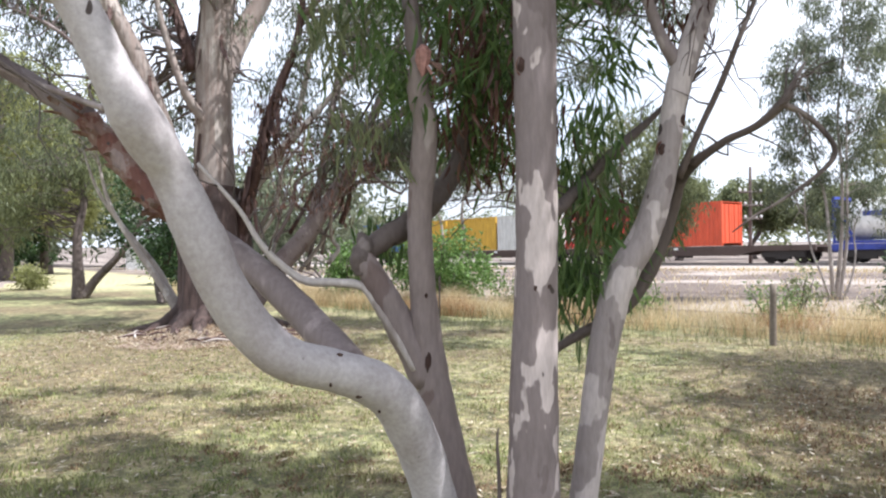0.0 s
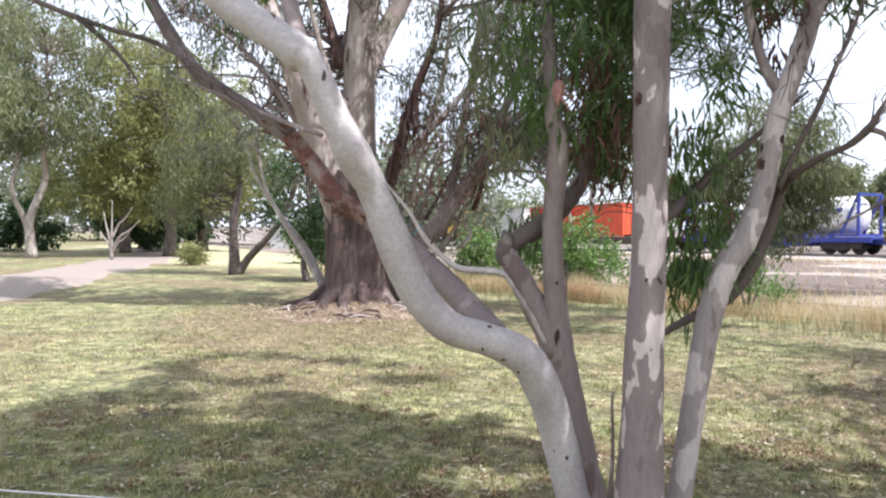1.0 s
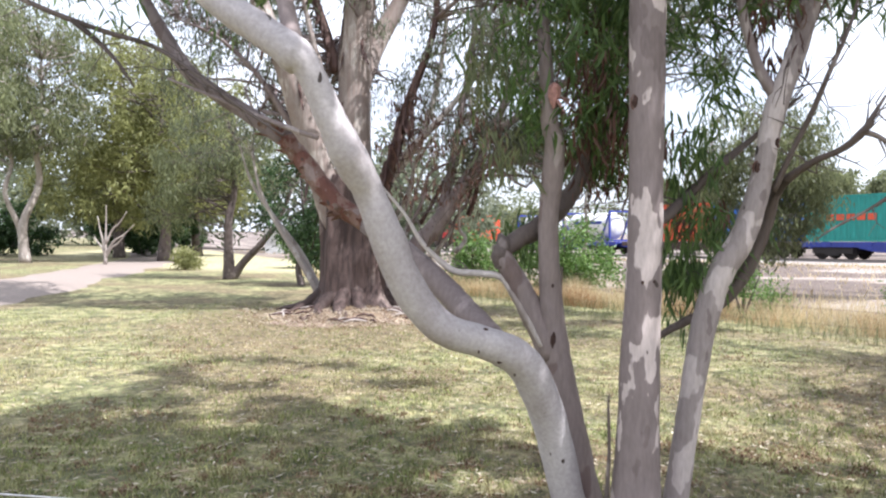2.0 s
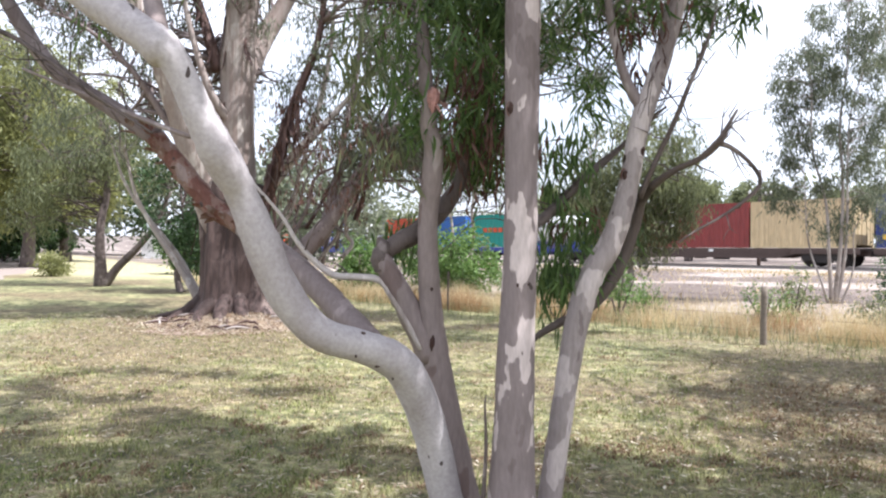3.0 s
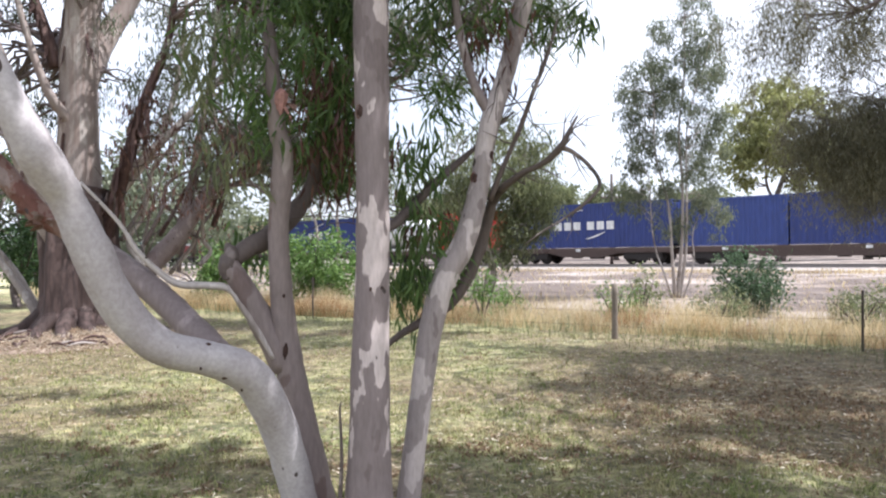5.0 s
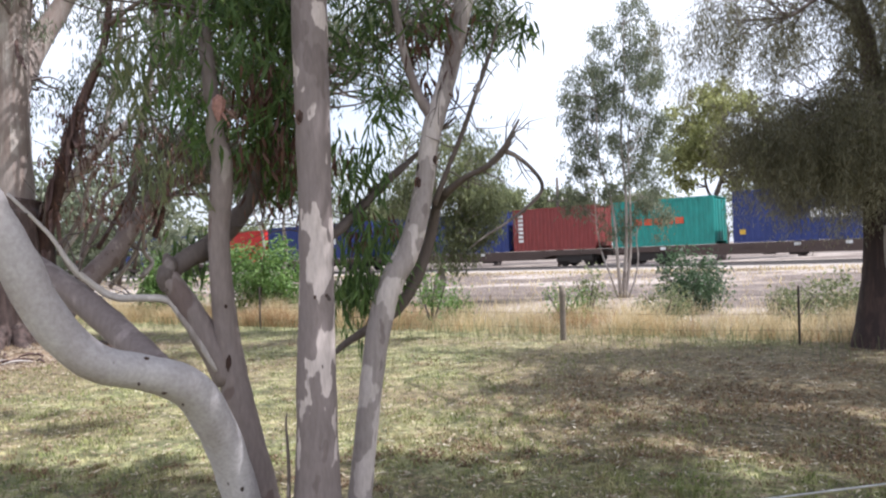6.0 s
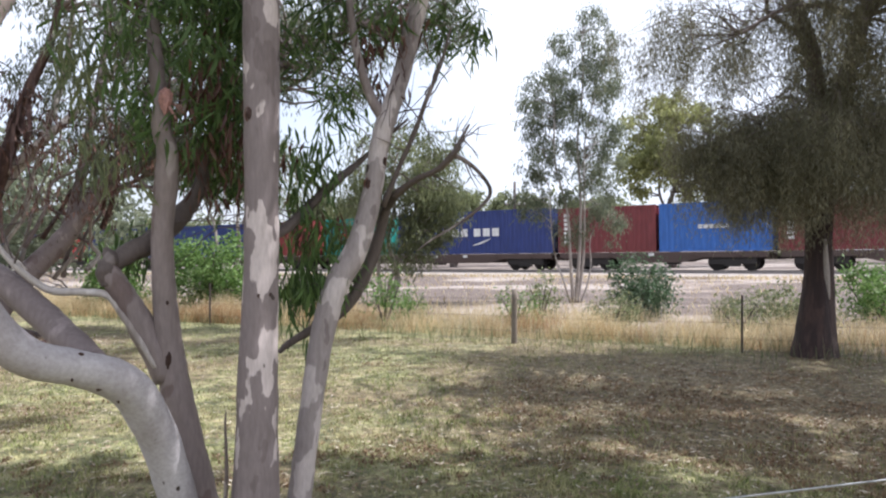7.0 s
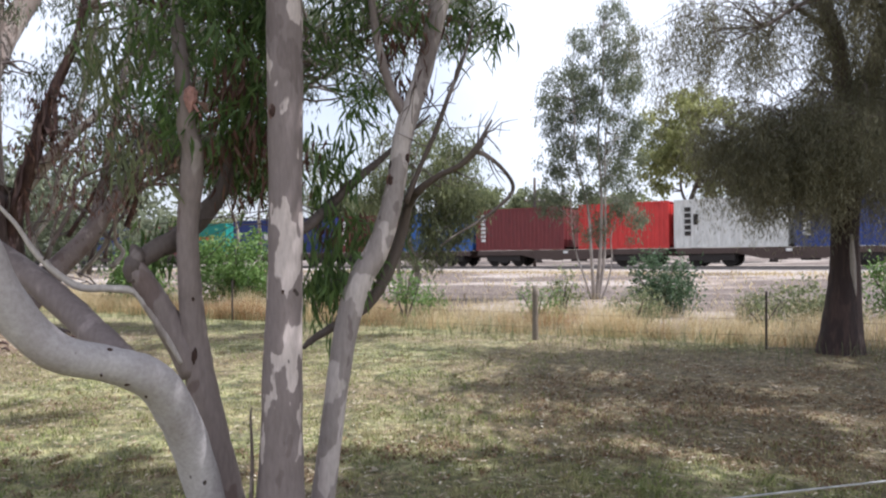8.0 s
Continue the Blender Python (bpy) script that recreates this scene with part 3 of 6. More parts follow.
RDARK = [(0.209, 3.620, 1.097, 0.011), (0.253, 3.620, 1.136, 0.018), (0.348, 3.621, 1.193, 0.022), (0.446, 3.622, 1.241, 0.025), (0.544, 3.623, 1.328, 0.031), (0.633, 3.624, 1.474, 0.031), (0.698, 3.607, 1.670, 0.028), (0.727, 3.529, 1.818, 0.023), (0.811, 3.370, 1.912, 0.016), (0.906, 3.250, 1.964, 0.014), (0.964, 3.181, 2.030, 0.017), (0.989, 3.162, 2.088, 0.009), (1.030, 3.163, 2.161, 0.005)]
DEAD = [(0.954, 3.181, 2.025, 0.015), (1.021, 3.181, 1.996, 0.011), (1.092, 3.180, 1.937, 0.010), (1.136, 3.179, 1.864, 0.010), (1.097, 3.178, 1.798, 0.009), (0.973, 3.177, 1.706, 0.006), (0.863, 3.176, 1.642, 0.005), (0.789, 3.176, 1.588, 0.002)]
RUP = [(0.688, 3.458, 1.800, 0.016), (0.756, 3.411, 1.981, 0.012), (0.821, 3.363, 2.144, 0.012), (0.871, 3.314, 2.302, 0.010), (0.934, 3.316, 2.456, 0.008), (0.985, 3.318, 2.634, 0.005)]
RMID = [(0.180, 3.307, 1.656, 0.023), (0.249, 3.407, 1.706, 0.026), (0.360, 3.509, 1.815, 0.024), (0.489, 3.560, 1.937, 0.021), (0.607, 3.611, 2.037, 0.015), (0.690, 3.612, 2.115, 0.010), (0.843, 3.614, 2.255, 0.006)]
HIGH_TWIG = [(-1.662, 3.501, 2.097, 0.011), (-1.968, 3.561, 2.284, 0.015), (-2.258, 3.623, 2.481, 0.018), (-2.530, 3.688, 2.637, 0.020), (-2.806, 3.649, 2.721, 0.022), (-3.083, 3.611, 2.821, 0.023), (-3.360, 3.573, 2.942, 0.023)]
HIGH_TWIG_B = [(-2.990, 3.624, 2.788, 0.017), (-2.836, 3.644, 2.659, 0.014), (-2.718, 3.658, 2.537, 0.011), (-2.631, 3.669, 2.408, 0.005)]
SPROUT = [(-0.027, 3.092, 0.458, 0.011), (-0.016, 3.095, 0.698, 0.008), (-0.022, 3.097, 0.890, 0.005), (-0.017, 3.098, 0.938, 0.002)]


def flakes(path, count, tree):
    """Torn scraps of old bark that stand off a limb."""
    q = np.random.default_rng(33)
    S, o = smooth_line(path, 8), np.array(tree.location)
    for _ in range(count):
        a = S[int(q.uniform(0.02, 0.95) * (len(S) - 1))]
        d = np.array([q.normal() * 0.6, -abs(q.normal()) - 0.3, q.normal() - 0.3])
        d /= np.linalg.norm(d)
        w = np.cross(d, (-0.75, 0.1, 0.65))
        w /= np.linalg.norm(w)
        t = np.cross(w, d)
        h, b = q.uniform(0.03, 0.10), q.uniform(0.006, 0.018)
        p = a[:3] + d * a[3] * 0.72
        V = np.array([p - w * b, p + w * b, p + w * b * 1.2 + t * h * 0.6 + d * 0.012, p - w * b + t * h * 0.55 + d * 0.010, p + w * b * 0.5 + t * h + d * 0.03, p - w * b * 0.6 + t * h * 0.9 + d * 0.026])
        V = np.vstack([V, V - d * 0.003])
        F = [(0, 1, 2, 3), (3, 2, 4, 5), (6, 9, 8, 7), (9, 11, 10, 8), (0, 3, 9, 6), (3, 5, 11, 9), (1, 7, 8, 2), (2, 8, 10, 4), (5, 4, 10, 11)]
        part("bark_flake", mesh_from("bark_flake", V - o, F, BARK_LIMB), tree)


def build_near_tree():
    tree = thing("gum_tree", (0.05, 3.25, 0.0), "many-stemmed young gum with mottled grey and pale bark", "tree")
    down = lambda pts, r: [(pts[0][0] + 0.3 * (pts[0][0] - pts[1][0]), pts[0][1], -0.08, pts[0][3] * r)] + pts
    limb("trunk", down(TRUNK_C, 1.3), BARK_MOTTLED, tree, "upright trunk with pale shed patches", 20, 6, 0.07)
    limb("trunk", down(TRUNK_L, 1.15), BARK_SMOOTH, tree, "smooth pale trunk bending far over", 22, 6, 0.07, seed=3)
    limb("trunk", down(TRUNK_M, 1.15), BARK_PINK, tree, "pinkish grey trunk ending in a broken stub", 18, 6, 0.08, seed=5)
    limb("trunk", down(TRUNK_R, 1.2), BARK_PALE, tree, "slender trunk leaning outward", 18, 6, 0.08, seed=8)
    limb("trunk", M_TOP, BARK_DIM, tree, "thinner dull stem rising past the broken stub", 12, 5, 0.1, seed=7)
    limb("branch", FORK_L, BARK_PINK, tree, "", 12, 5, 0.08)
    limb("branch", FORK_R, BARK_PINK, tree, "", 10, 5, 0.08)
    limb("branch", [(*q[:3], q[3] * (1 - 0.06 * k)) for k, q in enumerate(LIMB[:5])], BARK_DIM, tree, "thick grey limb crossing behind the pale trunk", 18, 6, 0.08, seed=4)
    limb("branch", [(*q[:3], q[3] * 0.74) for q in LIMB[4:8]], BARK_LIMB, tree, "limb in torn red-brown bark", 20, 9, 0.22, seed=4)
    limb("branch", [(*q[:3], q[3] * 0.76) for q in LIMB[7:]], BARK_DIM, tree, "", 16, 6, 0.12, seed=4)
    flakes(LIMB[4:9], 34, tree)
    limb("branch", LIMB_TWIG, BARK_PINK, tree, "", 8, 5, 0.1)
    limb("branch", ARM, BARK_PINK, tree, "crooked grey-brown arm", 14, 6, 0.12, seed=2)
    limb("branch", ARM_UP, BARK_DARK, tree, "dark rough continuation of the broken arm", 14, 6, 0.14, seed=6)
    limb("knot", [(-0.515, 3.40, 1.44, 0.030), (-0.525, 3.40, 1.50, 0.041), (-0.51, 3.415, 1.55, 0.036), (-0.53, 3.43, 1.60, 0.012)], BARK_DARK, tree, "dark split knot at the elbow of the arm", 12, 6, 0.3, seed=12)
    limb("branch", ARM_TWIG, BARK_BLEACHED, tree, "bare pale grey side branch", 9, 5, 0.1)
    limb("branch", RDARK, BARK_DARK, tree, "dark bare branch", 10, 6, 0.14)
    limb("branch", DEAD, BARK_DARK, tree, "dead drooping twig", 6, 6, 0.15)
    limb("branch", RUP, BARK_DARK, tree, "", 7, 5, 0.1)
    limb("branch", RMID, BARK_DARK, tree, "", 7, 5, 0.1)
    limb("branch", [(*q[:3], q[3] * 0.7) for q in HIGH_TWIG], BARK_DARK, tree, "", 8, 6, 0.12)
    limb("branch", HIGH_TWIG_B, BARK_DARK, tree, "", 6, 5, 0.12)
    limb("sprout", SPROUT, BARK_DARK, tree, "thin dry sprout at the trunk's foot", 6, 4, 0.1)
    o = np.array(tree.location)

    # side twigs along the bare branches
    r = np.random.default_rng(21)
    tw = []
    for src, n, ln, lo in ((RDARK, 9, 0.16, 0.55), (DEAD, 5, 0.14, 0.1), (RUP, 9, 0.16, 0.3), (ARM_TWIG, 7, 0.35, 0.4), (HIGH_TWIG, 14, 0.45, 0.15), (HIGH_TWIG_B, 6, 0.2, 0.3), (LIMB_TWIG, 8, 0.4, 0.2), (RMID, 6, 0.3, 0.3), (FORK_R, 6, 0.3, 0.3), (TRUNK_R, 5, 0.35, 0.7)):
        S = smooth_line(src, 6)
        for _ in range(n):
            k = int(r.uniform(lo, 0.97) * (len(S) - 1))
            a = S[k]
            t = S[min(k + 1, len(S) - 1), :3] - S[k - 1, :3]
            t /= np.linalg.norm(t) + 1e-9
            d = t * 0.6 + r.normal(size=3) * 0.65
            d /= np.linalg.norm(d)
            g = ln * r.uniform(0.5, 1.2)
            b1, b2 = r.normal(size=(2, 3)) * g * 0.06
            rr = min(a[3] * 0.5, 0.0045)
            m = a[:3] + d * g * 0.55 + b2
            tw.append(tube([(*a[:3], rr), (*(a[:3] + d * g * 0.3 + b1), rr * 0.8), (*m, rr * 0.6), (*(a[:3] + d * g), rr * 0.25)], 5, 2))
            d2 = d + r.normal(size=3) * 0.7
            tw.append(tube([(*m, rr * 0.5), (*(m + d2 * g * 0.2 + b1 * 0.5), rr * 0.4), (*(m + d2 * g * 0.4), rr * 0.2)], 4, 2))
    v, f = joined(tw)
    tagged(part("twig_spray", mesh_from("twig_spray", v - o, f, BARK_DARK, True), tree, "bare dark twigs"), kind="stuff")

    # knot holes, with the bark swollen round the larger ones
    for p, w in (((0.072, 3.106, 2.153), (0.015, 0.010, 0.028)), ((-0.269, 3.390, 1.11), (0.013, 0.010, 0.036)), ((-0.274, 3.386, 1.363), (0.007, 0.006, 0.010)), ((0.681, 3.378, 2.008), (0.011, 0.010, 0.020)),
                 ((0.604, 3.377, 1.899), (0.012, 0.010, 0.024)), ((-0.510, 2.858, 1.221), (0.011, 0.008, 0.006)), ((-0.581, 2.787, 1.199), (0.010, 0.007, 0.007)), ((-0.456, 2.899, 1.086), (0.012, 0.008, 0.009)),
                 ((-0.631, 2.753, 1.185), (0.005, 0.004, 0.005)), ((-0.530, 2.822, 1.135), (0.005, 0.004, 0.006)), ((-0.400, 2.955, 1.03), (0.006, 0.005, 0.011)), ((0.108, 3.081, 1.407), (0.006, 0.005, 0.009)), ((0.153, 3.091, 1.411), (0.005, 0.005, 0.007))):
        bm = bmesh.new()
        bmesh.ops.create_icosphere(bm, subdivisions=2, radius=1.0)
        for q in bm.verts:
            q.co *= 1 + 0.45 * noise.noise(q.co * 1.7 + Vector(p) * 9)
            q.co = Vector((q.co.x * w[0], q.co.y * w[1], q.co.z * w[2])) + Vector(p) - Vector(o)
        hole = part_bm("scar", bm, SCAR, tree, "dark oozing knot hole")
        if w[2] > 0.019:
            ring = [(p[0] + w[0] * 1.25 * math.cos(a), p[1] + 0.004 + 0.010 * abs(math.cos(a)), p[2] + w[2] * 1.15 * math.sin(a), 0.0035) for a in np.linspace(0.3, 5.9, 12)]
            v, f = tube(ring, 6, 2, 0.2)
            part("bark_lip", mesh_from("bark_lip", v - o, f, BARK_LIMB, True), hole)
    # the raw pink end of the broken stem, with peelings hanging from it
    e = TRUNK_M[-1]
    bm = bmesh.new()
    bmesh.ops.create_icosphere(bm, subdivisions=3, radius=1.0)
    for q in bm.verts:
        q.co *= 1 + 0.22 * noise.noise(q.co * 2.1)
        drop = max(0.0, -q.co.z) * max(0.0, -q.co.y + 0.3) * 0.07
        q.co = Vector((q.co.x * 0.029, q.co.y * 0.030, q.co.z * 0.032 - drop)) + Vector((e[0] + 0.012, e[1] - 0.016, e[2] - 0.012)) - Vector(o)
    stub = part_bm("stub", bm, STUB_PINK, tree, "raw pink knob where the stem broke off")
    for k in range(3):
        a = (e[0] + r.uniform(0.01, 0.04), e[1] - 0.03 + r.uniform(-0.01, 0.02), e[2] + r.uniform(-0.06, -0.03))
        g = r.uniform(0.03, 0.07)
        v, f = tube([(*a, 0.004), (a[0] + 0.025 + r.normal() * 0.01, a[1] - 0.012, a[2] - g * 0.3, 0.007), (a[0] + 0.045 + r.normal() * 0.015, a[1] - 0.01, a[2] - g, 0.003)], 5, 3, 0.3, seed=k)
        part("peeling", mesh_from("peeling", v - o, f, STUB_PINK if k % 2 else BARK_LIMB, True), stub)

    # hanging leaves
    hang = [((-0.24, 3.55, 2.50), (0.48, 0.40, 0.44), 120), ((0.02, 3.7, 2.12), (0.30, 0.30, 0.24), 46), ((-0.1, 3.6, 3.2), (1.0, 0.8, 0.5), 90),
            ((0.40, 3.65, 2.55), (0.26, 0.4, 0.40), 22), ((0.75, 3.6, 2.85), (0.45, 0.5, 0.3), 26), ((1.02, 3.55, 2.62), (0.16, 0.25, 0.30), 10), ((-2.5, 3.95, 3.0), (0.8, 0.5, 0.25), 14)]
    crown_part(tree, hang, "dense hanging dark green leaves", 0.12, 0.0145, 16, LEAF_NEAR, 0.52, 0.085, 31, [TRUNK_M + M_TOP, TRUNK_C, ARM_UP, FORK_R, TRUNK_R], BARK_DARK, 0.006, 0.8, fine=True, gap=0.06, lumps=3.2)
    # single leaves that can be told apart
    shapes = []
    for k in range(5):
        v, f = leaves([(0, 0, 0)], 0.0, 1, 0.14, 0.018, 1.0, 500 + k, True)
        shapes.append(mesh_from("leaf", v, f, LEAF_NEAR))
    at = np.vstack([in_blob((-0.30, 3.32, 2.42), (0.46, 0.2, 0.40), 150, 510, 0.0), in_blob((0.40, 3.45, 1.54), (0.14, 0.12, 0.30), 64, 511, 0.0), in_blob((0.36, 3.45, 2.1), (0.14, 0.15, 0.26), 22, 512, 0.0)])
    for k, q in enumerate(at):
        ob = part("leaf", shapes[k % 5], tree)
        ob.location = Vector(q) - Vector(o)
        ob.rotation_euler = (r.normal() * 0.5, r.normal() * 0.5, r.uniform(0, 6.28))
    low = [((0.34, 3.72, 1.50), (0.14, 0.12, 0.30), 26), ((0.60, 3.7, 1.60), (0.18, 0.12, 0.16), 8), ((0.32, 3.5, 1.98), (0.16, 0.2, 0.22), 12), ((-0.45, 3.6, 1.62), (0.12, 0.12, 0.10), 6)]
    crown_part(tree, low, "drooping leafy sprays low on the tree", 0.125, 0.016, 14, LEAF_NEAR, 0.72, 0.08, 52, [RDARK, RMID, TRUNK_R], BARK_DARK, 0.005, 0.7, fine=True)
    # paler LEAF_OLIVE gives these leaves a sunlit look by colour
    side = [((-0.56, 3.3, 2.40), (0.16, 0.15, 0.20), 10), ((-0.45, 3.35, 2.05), (0.14, 0.12, 0.12), 5)]
    crown_part(tree, side, "olive-green leaves, paler in colour as if sunlit", 0.12, 0.014, 14, LEAF_OLIVE, 0.66, 0.09, 58, fine=True)
    dead = [((0.02, 3.5, 1.95), (0.24, 0.2, 0.20), 22), ((-0.02, 3.35, 2.2), (0.18, 0.15, 0.22), 20), ((0.35, 3.6, 1.75), (0.2, 0.1, 0.1), 5), ((0.72, 3.5, 2.6), (0.12, 0.2, 0.3), 14), ((-0.3, 3.6, 2.75), (0.3, 0.2, 0.2), 14)]
    crown_part(tree, dead, "dead reddish brown leaves", 0.10, 0.014, 11, LEAF_BROWN, 0.7, 0.08, 77, fine=True)
    x, y, z, w = TRUNK_C[-1]
    # limbs out of view, added to carry the shading crown
    high = [[(x, y, z, w), (0.9, 3.0, 4.5, 0.05), (2.2, 2.7, 5.2, 0.03), (3.8, 2.5, 5.5, 0.012)], [(x, y, z, w), (0.2, 3.0, 4.6, 0.045), (0.0, 2.4, 5.4, 0.02)],
            [(x, y, z, w), (-0.6, 3.4, 4.2, 0.04), (-1.5, 3.6, 4.6, 0.02), (-2.4, 4.2, 4.6, 0.01)], [(0.9, 3.0, 4.5, 0.04), (2.4, 2.8, 4.9, 0.03), (3.6, 2.6, 5.0, 0.012)]]
    for q in high:
        limb("branch", q, BARK_PINK, tree, "", 10, 5, 0.08)
    # leaf clumps above the view, set where their shadows reach the lawn
    over = [((1.6, 3.3, 5.3), (3.3, 2.2, 0.9), 640), ((4.4, 3.5, 5.3), (2.2, 1.4, 0.7), 150), ((-1.3, 3.4, 4.0), (1.2, 0.9, 0.5), 115), ((-2.3, 4.2, 3.7), (0.9, 0.8, 0.4), 45),
            ((3.2, 2.6, 4.6), (1.5, 1.8, 0.7), 170), ((-0.4, 6.6, 5.7), (2.2, 1.2, 0.6), 55), ((-0.5, 4.9, 5.0), (1.7, 1.0, 0.6), 230), ((0.7, 4.0, 5.0), (1.7, 1.0, 0.5), 200)]
    crown_part(tree, over, "unseen high crown placed to shade the lawn", 0.18, 0.045, 50, LEAF_NEAR, 0.6, 0.17, 91, high, BARK_DARK, 0.012, 0.4, gap=0.16, lumps=1.0)


build_near_tree()

# ---------------------------------------------------------------- old gum behind it
GUM_TRUNK = [(-4.787, 13.919, -0.100, 1.00), (-4.800, 13.922, 0.16, 0.84), (-4.805, 13.926, 0.42, 0.72), (-4.821, 13.932, 0.863, 0.660), (-4.840, 13.943, 1.536, 0.605), (-4.826, 13.958, 2.208, 0.583), (-4.775, 13.974, 2.657, 0.493)]
GUM_A = [(-4.799, 13.955, 1.872, 0.471), (-4.800, 13.974, 2.881, 0.370), (-4.802, 13.996, 4.002, 0.325), (-4.782, 14.020, 5.123, 0.325), (-4.729, 14.050, 6.245, 0.303), (-4.679, 14.083, 7.590, 0.235), (-4.764, 14.101, 9.159, 0.146)]
GUM_B = [(-5.064, 13.914, 1.758, 0.370), (-5.353, 13.588, 2.739, 0.274), (-5.628, 13.266, 3.893, 0.236), (-5.874, 13.046, 4.811, 0.212), (-6.161, 12.817, 5.595, 0.177), (-6.588, 12.777, 6.739, 0.136), (-7.122, 12.727, 8.195, 0.073)]
GUM_C = [(-4.453, 14.001, 1.651, 0.258), (-4.069, 13.771, 2.531, 0.187), (-3.787, 13.627, 3.386, 0.162), (-3.557, 13.574, 4.128, 0.129), (-3.124, 13.558, 5.287, 0.096), (-2.982, 13.606, 6.675, 0.064)]
GUM_D = [(-4.752, 14.012, 4.451, 0.235), (-4.504, 14.472, 5.455, 0.207), (-4.168, 14.738, 6.210, 0.175), (-3.546, 14.851, 7.383, 0.117)]
GUM_E = [(-4.273, 14.206, 0.404, 0.227), (-3.720, 14.301, 1.148, 0.205), (-3.144, 14.296, 1.777, 0.169), (-2.633, 14.285, 2.565, 0.123), (-2.145, 14.374, 3.466, 0.090), (-1.605, 14.477, 4.704, 0.056)]
GUM_F = [(-5.156, 13.959, 4.784, 0.123), (-5.387, 13.941, 5.566, 0.101), (-5.731, 13.910, 6.572, 0.078)]
GUM_G = [(-3.915, 13.699, 2.853, 0.076), (-3.276, 13.805, 3.513, 0.071), (-2.690, 13.903, 4.172, 0.049), (-2.106, 14.004, 4.941, 0.027)]
GUM_H = [(-4.025, 13.778, 2.532, 0.099), (-3.427, 13.882, 3.416, 0.088), (-3.093, 13.952, 4.516, 0.071), (-2.944, 13.997, 5.725, 0.055), (-2.884, 14.032, 7.043, 0.038)]
GUM_I = [(-3.295, 14.470, 1.435, 0.114), (-2.992, 14.536, 2.582, 0.086), (-2.798, 14.690, 3.858, 0.069), (-2.564, 14.751, 5.242, 0.058), (-2.443, 14.795, 6.626, 0.040)]
GUM_J = [(-2.742, 14.266, 2.396, 0.067), (-2.084, 14.373, 2.996, 0.050), (-1.478, 14.469, 3.383, 0.034), (-0.870, 14.562, 3.590, 0.017)]
GUM_K = [(-4.739, 13.992, 3.308, 0.101), (-4.910, 13.774, 3.802, 0.094), (-5.173, 13.543, 4.313, 0.076), (-5.430, 13.520, 5.073, 0.060), (-5.657, 13.505, 5.998, 0.049), (-5.799, 13.505, 7.087, 0.033)]
GUM_L = [(-5.371, 13.486, 2.839, 0.087), (-5.947, 13.219, 3.837, 0.064), (-6.427, 12.961, 4.615, 0.048), (-7.087, 12.675, 5.253, 0.031), (-7.813, 12.575, 5.580, 0.016)]
GUM_M = [(-2.145, 14.374, 3.466, 0.085), (-0.9, 14.35, 4.35, 0.075), (0.4, 14.25, 5.15, 0.06), (1.8, 14.1, 5.75, 0.045), (3.3, 14.0, 6.5, 0.025)]
STICK = [(-5.619, 14.309, 0.252, 0.116), (-6.029, 14.263, 0.944, 0.093), (-6.555, 14.201, 1.751, 0.070), (-6.908, 14.163, 2.443, 0.052), (-7.090, 14.152, 3.254, 0.029)]


